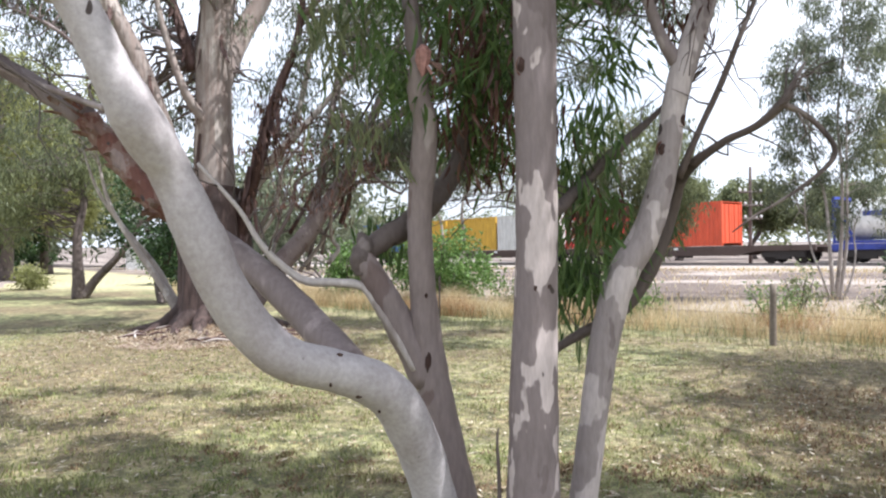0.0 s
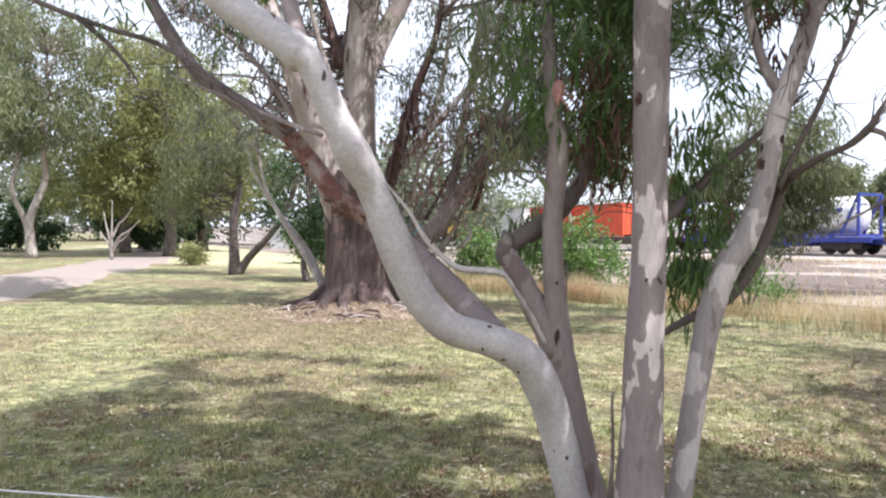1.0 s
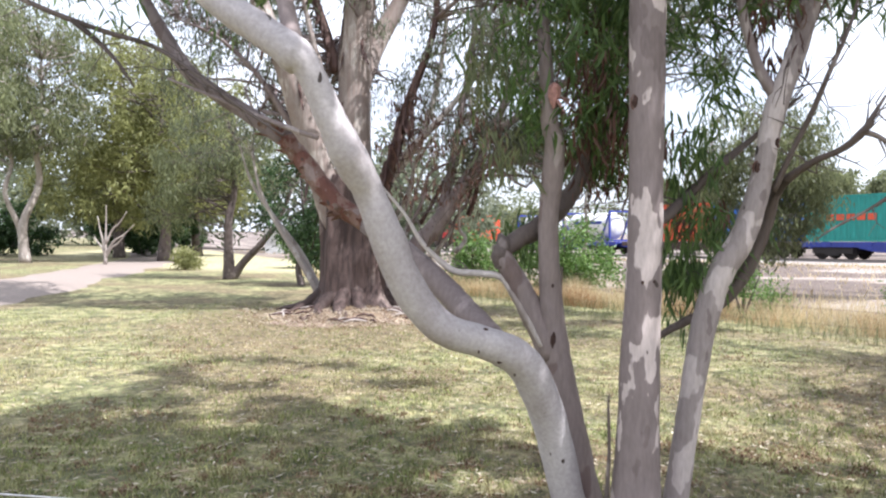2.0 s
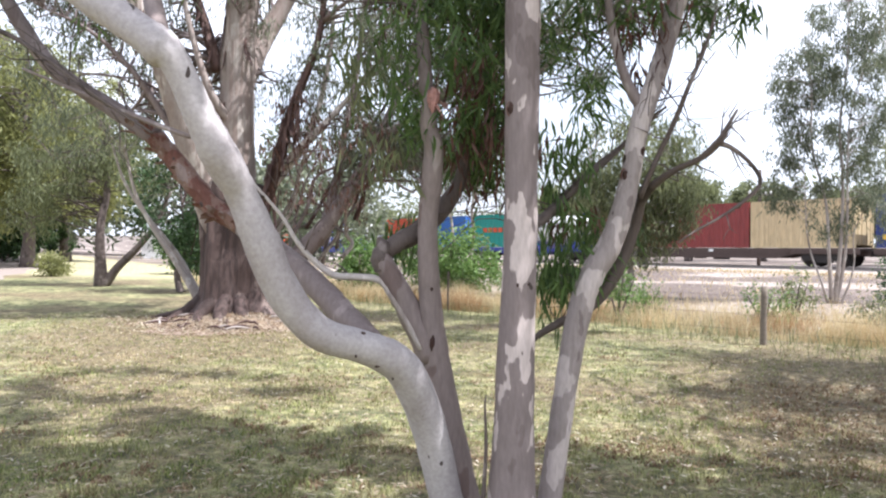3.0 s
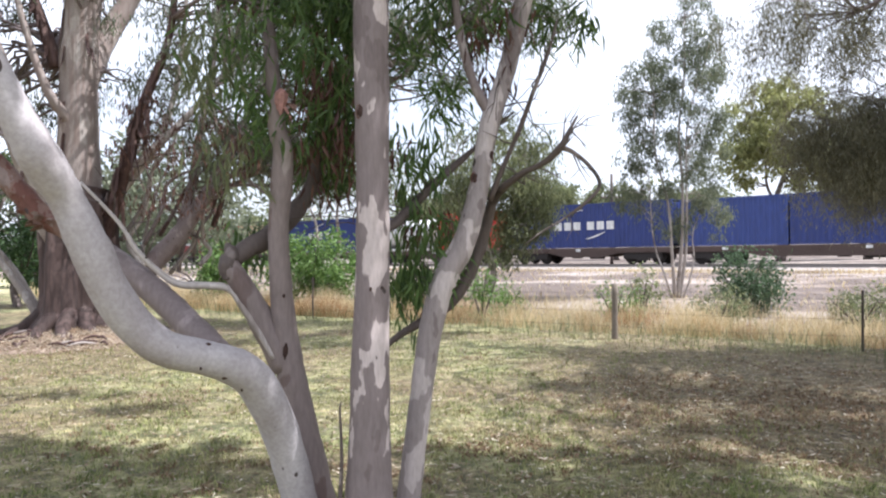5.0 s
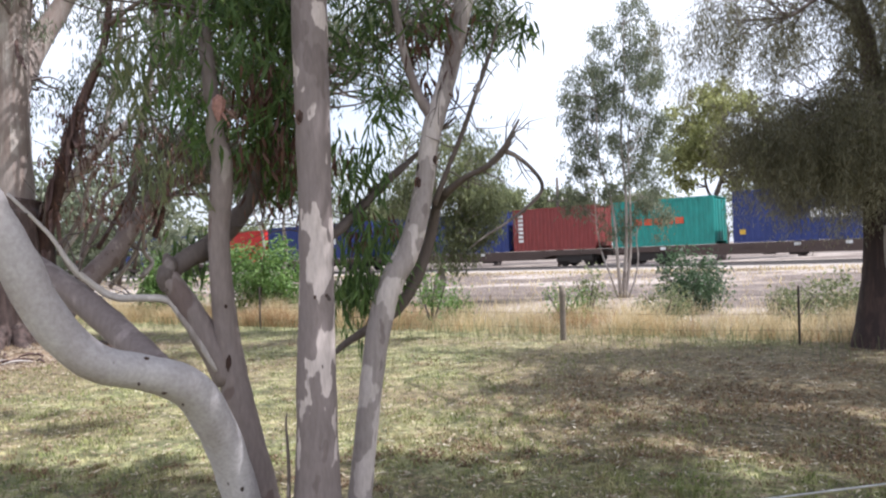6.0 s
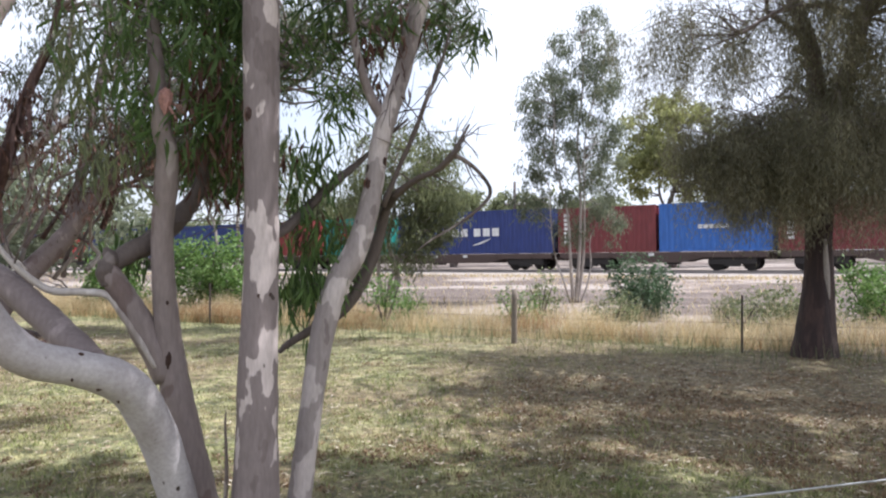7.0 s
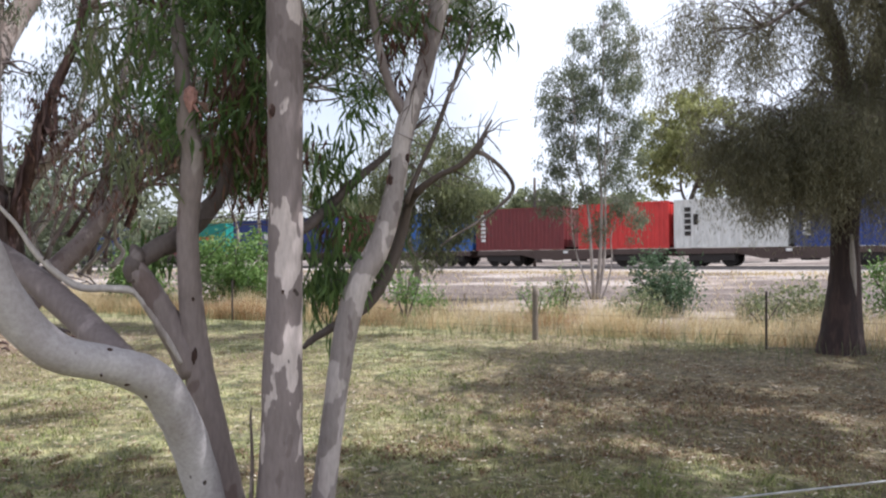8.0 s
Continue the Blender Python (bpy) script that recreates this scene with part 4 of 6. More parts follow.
def build_old_gum():
    tree = thing("old_gum_tree", base_of(GUM_TRUNK), "massive old gum with stringy brown base and pale stems", "tree")
    limb("trunk", GUM_TRUNK, BARK_GUM_LOW, tree, "broad fluted trunk in stringy red-brown bark", 64, 8, 0.09, 0.36)
    # darker BARK_DIM on GUM_E and GUM_I paints shade into their grey bark
    for s, m, lb, fl in ((GUM_A, BARK_GUM_UP, "pale main stem with peeling streaks", 0.12), (GUM_B, BARK_GUM_UP, "", 0.12), ([(*q[:3], q[3] * 0.66) for q in GUM_C], BARK_BROWN, "red-brown stem in ragged bark", 0.3),
                         (GUM_D, BARK_GUM_UP, "", 0.1), (GUM_E, BARK_DIM, "grey leaning stem", 0.15), (GUM_F, BARK_BROWN, "", 0.1), (GUM_G, BARK_GREY, "", 0.15),
                         ([(*q[:3], q[3] * 0.7) for q in GUM_H], BARK_GREY, "", 0.15), (GUM_I, BARK_DIM, "", 0.1), (GUM_J, BARK_DIM, "", 0.1), (GUM_K, BARK_GUM_UP, "", 0.1), (GUM_L, BARK_DIM, "", 0.1), (GUM_M, BARK_DIM, "", 0.1)):
        limb("stem", s, m, tree, lb, 16, 6, 0.08, fl)
    o = np.array(tree.location)
    r = np.random.default_rng(5)
    # torn strips of bark on the stems
    for s, n in ((GUM_C, 34), (GUM_F, 8), (GUM_A, 12), (GUM_B, 10)):
        S = smooth_line(s, 8)
        for _ in range(n):
            a = S[int(r.uniform(0.02, 0.75) * (len(S) - 1))]
            d = r.normal(size=3)
            d[1] = -abs(d[1])
            d[2] = 0
            d /= np.linalg.norm(d)
            w = np.cross(d, (0, 0, 1)) * r.uniform(0.02, 0.05)
            h = r.uniform(0.25, 0.8)
            p = a[:3] + d * a[3] * 1.02
            V = [p - w, p + w, p + d * 0.05 + w - (0, 0, h * 0.6), p + d * 0.05 - w - (0, 0, h * 0.6), p + d * 0.12 + w * 0.3 - (0, 0, h), p + d * 0.14 - w * 0.3 - (0, 0, h)]
            part("bark_strip", mesh_from("bark_strip", np.array(V) - o, [(0, 1, 2, 3), (3, 2, 4, 5)], BARK_BROWN), tree, "hanging strip of torn bark")
    # crooked pale branches tangled behind the stems
    for k in range(13):
        bx, by, bz = o[0] + r.uniform(0.5, 2.2), o[1] + r.uniform(0.2, 1.2), r.uniform(1.0, 2.6)
        dx, dz, w = r.uniform(0.2, 2.3), r.uniform(1.6, 3.6), r.uniform(0.035, 0.06)
        pts = [(bx + dx * q + r.normal() * 0.16 * (q > 0), by + r.normal() * 0.12, bz + dz * q + r.normal() * 0.12 * (q > 0), w * (1 - 0.8 * q)) for q in (0, 0.2, 0.4, 0.6, 0.8, 1.0)]
        limb("branch", pts, (BARK_GREY, BARK_DIM, BARK_GREY, BARK_BROWN)[k % 4], tree, "", 8, 5, 0.1, seed=60 + k)
        q = pts[2 + k % 2]
        sx = -1 if k % 3 == 0 else 1
        limb("branch", [(*q[:3], q[3] * 0.7), (q[0] + 0.35 * sx, q[1], q[2] + 0.18, q[3] * 0.5), (q[0] + 0.6 * sx, q[1], q[2] + 0.55, q[3] * 0.35), (q[0] + 0.95 * sx, q[1], q[2] + 0.75, q[3] * 0.15)], BARK_DIM, tree, "", 6, 5, 0.1, seed=80 + k)
    # roots and shed bark round the foot
    for k in range(11):
        a = k * 0.57 + 0.2 + r.uniform(-0.15, 0.15)
        ln = r.uniform(0.3, 0.9)
        bx, by = o[0], o[1]
        limb("root", [(bx + 0.55 * math.cos(a), by + 0.55 * math.sin(a), 0.42, 0.15), (bx + 0.95 * math.cos(a), by + 0.95 * math.sin(a), 0.12, 0.12), (bx + (0.9 + ln) * math.cos(a + 0.15), by + (0.9 + ln) * math.sin(a + 0.15), -0.06, 0.05)], BARK_GUM_LOW, tree, "", 9, 5, 0.2)
    x, y, _ = o
    stems = [GUM_A, GUM_B, GUM_C, GUM_D, GUM_E, GUM_G, GUM_F, GUM_H, GUM_I, GUM_J, GUM_K, GUM_L, GUM_M]
    # the last two clumps lie above the view, added to shade the path
    blobs = [((x + 2.6, y + 0.6, 4.7), (2.2, 1.6, 1.3), 105), ((x + 2.2, y, 6.5), (2.6, 2.0, 1.3), 115), ((x + 0.3, y + 0.8, 7.6), (3.2, 2.5, 1.5), 120), ((x - 2.6, y - 0.5, 6.3), (2.2, 1.8, 1.2), 90),
             ((x + 3.3, y + 1.2, 3.3), (1.8, 1.0, 0.9), 130), ((x + 1.9, y + 0.2, 3.4), (1.2, 0.8, 0.8), 30), ((x + 4.6, y + 0.6, 5.6), (1.6, 1.5, 1.5), 85), ((x - 1.4, y + 1.5, 4.6), (1.6, 1.0, 1.2), 70), ((x + 6.3, y + 0.3, 5.6), (1.5, 1.1, 1.2), 75), ((x + 8.0, y, 6.3), (1.3, 1.0, 0.9), 55), ((x - 4.8, y - 0.5, 8.9), (2.5, 2.2, 0.9), 110), ((x - 6.5, y + 2.5, 9.4), (2.2, 2.0, 0.8), 80)]
    crown_part(tree, blobs, "airy crown of small hanging grey-green leaves", 0.15, 0.026, 56, LEAF_GREY, 0.62, 0.24, 11, stems, BARK_DIM, 0.045, 0.95, gap=0.03, lumps=0.9)
    side = [((x - 2.7, y - 0.6, 5.2), (1.7, 1.0, 1.1), 46), ((x - 3.4, y, 3.9), (1.0, 0.8, 0.8), 14)]
    crown_part(tree, side, "", 0.15, 0.026, 50, LEAF_GREY, 0.62, 0.24, 15, [GUM_B, GUM_L, GUM_F], BARK_DIM, 0.02, 0.35)
    dead = [((x + 2.2, y - 0.4, 3.2), (1.1, 0.8, 0.7), 13), ((x + 2.0, y - 0.4, 2.5), (1.0, 0.5, 0.6), 12), ((x + 1.2, y - 0.5, 3.6), (0.5, 0.4, 0.8), 10)]
    crown_part(tree, dead, "dead red-brown foliage caught in the branches", 0.16, 0.028, 30, LEAF_BROWN, 0.7, 0.24, 19, [GUM_C, GUM_E], BARK_DARK, 0.02, 0.8, name="dead_foliage")
    return x, y


GX, GY = build_old_gum()


def build_bark_mound():
    """Shed bark and leaf mould heaped round the gum's foot."""
    cx, cy = GX + 0.30, GY - 0.60

    def swell(x, y):
        a = np.arctan2(y - cy, x - cx)
        q = ((x - cx) / 1.3) ** 2 + ((y - cy) / 1.0) ** 2
        return 0.20 * np.exp(-1.6 * q * (1 + 0.2 * np.sin(3 * a + 1))) - 0.03
    rr, aa = np.linspace(0.0, 1.7, 16), np.arange(40) * math.pi / 20
    v = [(cx + 1.3 * q * math.cos(a), cy + 1.0 * q * math.sin(a)) for q in rr for a in aa]
    v = np.array([(x, y, float(swell(x, y)) + 0.015 * noise.noise(Vector((x * 5, y * 5, 1)))) for x, y in v])
    f = [(k * 40 + j, k * 40 + (j + 1) % 40, (k + 1) * 40 + (j + 1) % 40, (k + 1) * 40 + j) for k in range(15) for j in range(40)]
    tagged(new("litter_mound", mesh_from("litter_mound", v, f, plain("leaf_mould", (0.24, 0.178, 0.132), 0.95, scale=22.0), True)), "low mound of brown bark mould round the gum's foot", "leaf litter", kind="stuff")
    n = 2600
    x, y = cx + rng.normal(size=n) * 0.95, cy - 0.15 + rng.normal(size=n) * 0.7
    c = np.stack([x, y, np.zeros(n)], 1)
    v, f = leaves(c, (0.1, 0.1, 0.0), 3, 0.15, 0.016, 0.0, 8)
    v[:, 2] = np.abs(v[:, 2]) * 0.45 + 0.012 + np.maximum(swell(v[:, 0], v[:, 1]), 0)
    tagged(new("bark_litter", mesh_from("bark_litter", v, f, LITTER)), "pale shed bark and leaf litter heaped round the gum's foot", "leaf litter", kind="stuff")
    n = 46   # long curls of bark
    for k in range(n):
        a, q = rng.uniform(0, 2 * math.pi), rng.uniform(0.45, 1.0)
        px, py, d, ln = cx + 1.45 * q * math.cos(a), cy + 1.1 * q * math.sin(a) - 0.2, rng.uniform(0, math.pi), rng.uniform(0.25, 0.6)
        z = max(0.0, float(swell(px, py))) + 0.03
        e = np.array([math.cos(d), math.sin(d) * 0.6, 0]) * ln / 2
        tv, tf = tube([(px - e[0], py - e[1], z, 0.012), (px, py, z + 0.04, 0.022), (px + e[0], py + e[1], z + 0.01, 0.01)], 5, 3, 0.2, seed=k)
        at = np.array([px, py, z])
        ob = new("bark_curl", mesh_from("bark_curl", tv - at, tf, BARK_BROWN if k % 3 else BARK_GREY, True))
        ob.location = at
        tagged(ob, "curled strip of shed bark on the litter mound", "bark", "bark strips at the gum's foot")


build_bark_mound()


def build_leaning_sapling():
    t = thing("leaning_sapling", base_of(STICK), "thin leaning grey sapling beside the old gum", "tree")
    limb("trunk", [(*q[:3], q[3] * 0.7) for q in STICK], BARK_GREY, t, "", 9, 6, 0.1)
    b = [(p[0] + 0.25, p[1], p[2], p[3] * 0.6) for p in STICK[1:]]
    limb("trunk", [STICK[0]] + [(q[0] - 0.35 - 0.1 * k, q[1] + 0.2, q[2] + 0.2, q[3]) for k, q in enumerate(b)], BARK_GREY, t, "", 8, 6, 0.1)
    x, y, z = STICK[-1][:3]
    crown_part(t, [((x - 0.3, y, z + 0.3), (0.8, 0.8, 0.7), 16)], "sparse leaves", 0.13, 0.025, 18, LEAF_GREY, 0.6, 0.25, 3, [STICK], BARK_GREY, 0.012, 0.6)


build_leaning_sapling()

# ---------------------------------------------------------------- drooping tree by the fence
RT_TRUNK = [(8.272, 9.224, -0.132, 0.374), (8.279, 9.222, 0.148, 0.306), (8.304, 9.216, 0.591, 0.255), (8.328, 9.210, 1.101, 0.213), (8.335, 9.209, 1.696, 0.187), (8.350, 9.205, 2.547, 0.196), (8.366, 9.201, 3.227, 0.196)]
RT_A = [(8.358, 9.203, 3.057, 0.153), (8.332, 9.211, 3.822, 0.128), (8.224, 9.239, 4.588, 0.119), (7.976, 9.305, 5.353, 0.102), (7.687, 9.381, 6.373, 0.068)]
RT_B = [(8.415, 9.188, 3.142, 0.145), (8.677, 9.120, 3.993, 0.128), (8.923, 9.056, 4.844, 0.119), (9.168, 8.992, 5.865, 0.094), (9.249, 8.972, 7.056, 0.051)]
RT_C = [(8.680, 8.706, 4.890, 0.066), (8.049, 8.769, 5.102, 0.049), (7.211, 8.678, 4.922, 0.032), (6.549, 8.645, 4.547, 0.019)]


def build_droop_tree():
    tree = thing("drooping_tree", base_of(RT_TRUNK), "dark-trunked tree with weeping curtain of dull olive foliage", "tree")
    limb("trunk", RT_TRUNK, BARK_BLACK, tree, "dark rough trunk with flared foot", 26, 7, 0.06, 0.15)
    for s in (RT_A, RT_B, RT_C):
        limb("stem", s, BARK_DIM, tree, "", 14, 6, 0.08, 0.05)
    o = np.array(tree.location)
    x, y, _ = o
    # pale streak where bark has fallen
    p = RT_TRUNK[3]
    limb("bark_streak", [(p[0] + 0.02, p[1] - p[3] * 0.93, p[2] - 0.25, 0.02), (p[0] - 0.02, p[1] - p[3] * 0.93, p[2] + 0.15, 0.045), (p[0] - 0.03, p[1] - p[3] * 0.78, p[2] + 0.65, 0.03)], BARK_GREY, tree, "pale strip of bare wood", 7, 5, 0.2)
    # weeping strands: leaves strung down from hanging points
    r = np.random.default_rng(44)
    heads = np.vstack([in_blob(c, rad, n, 60 + k, 0.1) for k, (c, rad, n) in enumerate([
        ((x - 0.35, y - 0.3, 3.15), (1.35, 1.3, 0.80), 260), ((x + 1.2, y, 3.3), (1.5, 1.3, 1.0), 160), ((x - 1.35, y - 0.1, 3.20), (1.05, 0.9, 0.50), 140),
        ((x - 1.9, y + 0.3, 4.8), (1.2, 1.0, 0.55), 46), ((x + 0.2, y, 5.0), (2.4, 2.0, 0.8), 80), ((x + 0.5, y - 0.3, 4.4), (1.1, 1.1, 0.7), 110), ((x + 0.3, y - 0.5, 5.3), (1.7, 0.8, 0.7), 80)])])
    cs = []
    for h in heads:
        ln = r.uniform(0.3, 0.75) + 0.8 * r.random() ** 2
        sway = r.normal(size=2) * 0.12
        for s in np.linspace(0, 1, int(8 + ln * 9)):
            cs.append((h[0] + sway[0] * s, h[1] + sway[1] * s, h[2] - ln * s))
    v, f = leaves(np.array(cs), 0.15, 12, 0.095, 0.0125, 0.58, 45)
    keep = v.reshape(-1, 4, 3)[:, 0, 2] > 1.35 + 0.9 * r.random(len(v) // 4) ** 1.5 + 0.25 * np.sin(v.reshape(-1, 4, 3)[:, 0, 0] * 4.3)
    f = f[:keep.sum()]
    v = v.reshape(-1, 4, 3)[keep].reshape(-1, 3)
    part("crown", mesh_from("crown", v - o, f, LEAF_DROOP), tree, "weeping curtains of fine olive leaves")
    tv, tf = joined(twigs(heads, [RT_A, RT_B, RT_C, RT_TRUNK[3:]], 0.013, 46, 0.5))
    tagged(part("twig_spray", mesh_from("twig_spray", tv - o, tf, BARK_DIM, True), tree), kind="stuff")
    # mostly unseen clumps, added to throw dappled shade on the right-hand lawn
    wide = [((x + 1.4, y - 3.1, 7.0), (3.8, 2.3, 0.9), 300), ((x + 3.0, y - 2.0, 5.8), (2.2, 2.6, 1.4), 120), ((x + 2.0, y - 4.6, 6.6), (3.6, 2.4, 0.8), 300), ((x - 3.2, y + 2.0, 8.6), (2.6, 1.5, 0.7), 80), ((x - 1.0, y - 5.2, 5.9), (2.2, 1.8, 0.7), 190)]
    crown_part(tree, wide, "high crown mostly above the view, placed to shade the lawn", 0.22, 0.05, 60, LEAF_DROOP, 0.6, 0.20, 47, [RT_A, RT_B], BARK_DIM, 0.02, 0.25, gap=0.26, lumps=0.95)


build_droop_tree()


# ---------------------------------------------------------------- trees of the park and beyond
def tree_like(name, label, stems, blobs, leaf_m, bark_m, length, width, per, spread, seed, droop=0.6, twig_r=0.02, share=0.6):
    t = thing(name, base_of(stems[0]), label, "tree")
    for k, s in enumerate(stems):
        limb("trunk", s, bark_m, t, "", 12, 5, 0.08, 0.08, seed + k)
    crown_part(t, blobs, "", length, width, per, leaf_m, droop, spread, seed, stems, bark_m, twig_r, share)
    return t


def build_park_trees():
    # slim gum past the fence
    x, y = 9.2, 19.6
    st = [simple_stem(x, y, 7.9, 0.055, (0.25, 0), seed=1), simple_stem(x - 0.05, y, 6.8, 0.05, (-0.75, 0.2), seed=2), simple_stem(x + 0.05, y, 6.5, 0.045, (0.6, -0.2), seed=3), simple_stem(x - 0.12, y, 3.4, 0.035, (-0.95, 0.1), seed=14), simple_stem(x + 0.15, y, 3.0, 0.03, (0.9, 0.1), seed=15)]
    tree_like("slim_gum_tree", "slim many-stemmed gum with sparse grey-green leaves", st,
              [((x + 0.3, y, 6.9), (1.15, 1.0, 1.75), 125), ((x - 0.9, y, 5.6), (0.9, 0.9, 1.5), 80), ((x + 0.6, y, 4.7), (0.95, 0.9, 1.5), 75), ((x - 1.1, y, 4.1), (0.7, 0.7, 0.9), 30), ((x + 0.4, y, 2.6), (1.4, 0.8, 1.0), 60), ((x - 1.2, y + 0.3, 2.9), (0.8, 0.6, 0.5), 18)],
              LEAF_GREY, BARK_GREY, 0.15, 0.030, 56, 0.20, 101, 0.6, 0.02)
    # olive tree before the railway, behind the near gum
    x, y = 3.9, 20.5
    st = [simple_stem(x, y, 4.6, 0.09, (0.3, 0), seed=4), simple_stem(x - 0.1, y, 4.0, 0.07, (-0.9, 0), seed=5), simple_stem(x + 0.1, y, 4.0, 0.06, (0.9, 0), seed=6)]
    tree_like("small_gum_tree", "small bushy olive-green gum on the gravel", st,
              [((x + 0.2, y, 3.9), (1.6, 1.2, 1.3), 140), ((x - 0.8, y, 2.7), (0.9, 0.8, 0.9), 60), ((x + 0.9, y, 2.4), (0.8, 0.8, 0.9), 60), ((x, y, 1.5), (1.3, 0.8, 0.6), 40), ((x + 1.2, y, 3.8), (0.9, 0.8, 1.3), 55), ((x + 1.5, y, 2.5), (0.7, 0.7, 0.9), 45)],
              LEAF_OLIVE, BARK_GREY, 0.18, 0.042, 36, 0.28, 111, 0.6, 0.02)
    x, y = -0.5, 25.0
    st = [simple_stem(x, y, 4.4, 0.09, (0.3, 0), seed=44), simple_stem(x - 0.1, y, 4.0, 0.07, (-0.9, 0), seed=45)]
    tree_like("small_gum_tree", "olive-green gum standing before the railway", st,
              [((x + 0.1, y, 4.4), (2.2, 1.4, 1.2), 110), ((x + 1.8, y, 3.9), (1.2, 1, 1.0), 40)], LEAF_OLIVE, BARK_GREY, 0.2, 0.045, 24, 0.4, 115, 0.6, 0.02)
    # forked tree on the lawn
    x, y = -11.9, 22.3
    st = [simple_stem(x, y, 5.0, 0.19, (0.15, 0), seed=7), [(x + 0.1, y, 0.0, 0.15), (x + 0.5, y, 0.55, 0.13), (x + 1.1, y, 1.15, 0.11), (x + 1.7, y, 1.9, 0.08), (x + 2.2, y, 3.0, 0.05)]]
    tree_like("forked_tree", "shady grey-green tree forking at the ground", st,
              [((x - 0.6, y, 4.3), (2.2, 1.8, 1.5), 80), ((x - 1.8, y, 2.8), (1.3, 1.3, 1.3), 56), ((x + 1.2, y, 3.8), (1.2, 1.2, 1.2), 36)],
              LEAF_OLIVE, BARK_DARK, 0.2, 0.05, 44, 0.3, 121, 0.6, 0.025)
    # dark green shrub-tree behind the old gum
    x, y = -8.6, 20.5
    st = [simple_stem(x, y, 3.2, 0.10, (0.1, 0), seed=9)]
    tree_like("dark_shrub_tree", "dense dark green shrubby tree", st, [((x, y, 2.5), (1.3, 1.2, 1.5), 100), ((x + 0.6, y, 1.3), (1.0, 1.0, 0.9), 50)], LEAF_DARK, BARK_DARK, 0.17, 0.06, 36, 0.34, 131, 0.4)
    # yellow-green pine-like trees along the path
    for k, (x, y, h, w) in enumerate([(-21.5, 33.5, 11.5, 3.8), (-26.5, 37.0, 13.0, 4.2), (-24.5, 42.0, 12.5, 3.8)]):
        st = [simple_stem(x, y, h * 0.85, 0.28, seed=20 + k)]
        tree_like("feathery_tree", "tall feathery yellow-green tree beside the path", st,
                  [((x, y, h * 0.62), (w, w, h * 0.36), 180), ((x - w * 0.4, y - 0.6, h * 0.34), (w * 0.8, w * 0.7, h * 0.19), 90), ((x + w * 0.5, y, h * 0.42), (w * 0.7, w * 0.6, h * 0.22), 100)],
                  LEAF_PINE, BARK_DARK, 0.34, 0.10, 46, 0.45, 141 + k, 0.45, 0.04, 0.35)
    # pale-stemmed gums at the far left
    for k, (x, y, h) in enumerate([(-26.5, 30.0, 12.0), (-33.0, 34.0, 13.0), (-24.0, 22.0, 11.0)]):
        st = [simple_stem(x, y, h * 0.8, 0.22, (0.8, 0), seed=30 + k, wob=0.25), simple_stem(x, y, h * 0.7, 0.16, (-1.6, 0), seed=40 + k, wob=0.25)]
        tree_like("pale_gum_tree", "tall gum with a pale bare trunk", st,
                  [((x, y, h * 0.82), (3.6, 3.0, h * 0.24), 190), ((x - 2.0, y, h * 0.52), (2.2, 2.0, h * 0.16), 90), ((x + 2.0, y, h * 0.55), (1.8, 1.6, h * 0.16), 70)],
                  LEAF_OLIVE, BARK_GREY, 0.3, 0.075, 34, 0.5, 151 + k, 0.6, 0.04, 0.5)
    # dead white tree
    x, y = -21.5, 29.0
    t = thing("dead_tree", (x, y, 0), "small bleached dead tree", "tree")
    for k, (dx, h, z) in enumerate([(0.05, 2.7, -0.05), (-0.35, 2.2, 0.2), (1.3, 1.8, 0.5), (0.9, 1.35, 0.3), (-0.5, 1.3, 0.4), (1.0, 2.4, 0.9)]):
        limb("branch", [(x, y, z, 0.085 - 0.03 * (k > 0)), (x + dx * 0.35, y, z + (h - z) * 0.45, 0.05), (x + dx * 0.7, y, z + (h - z) * 0.65, 0.035), (x + dx * 1.1, y, h, 0.012)], BARK_GREY, t, "", 7, 4, 0.15)


build_park_trees()


def bush(x, y, w, h, leaf_m, seed, label, length=0.11, width=0.045, n=70, per=30):
    z = float(height(x, y))
    t = thing("bush", (x, y, z), label, "bush")
    st = [[(x, y, z - 0.05, 0.03), (x + dx * w * 0.2, y + dy * w * 0.2, z + h * 0.4, 0.02), (x + dx * w * 0.4, y + dy * w * 0.4, z + h * 0.8, 0.008)] for dx, dy in ((1, 0), (-0.8, 0.4), (0.1, -0.7), (0.2, 0.9))]
    for s in st:
        limb("stem", s, BARK_DARK, t, "", 6, 3, 0.05)
    crown_part(t, [((x, y, z + h * 0.58), (w * 0.5, w * 0.45, h * 0.45), n), ((x + w * 0.15, y, z + h * 0.3), (w * 0.5, w * 0.4, h * 0.28), n // 2)], "", length, width, per, leaf_m, 0.25, 0.22, seed, st, BARK_DARK, 0.008, 0.4)


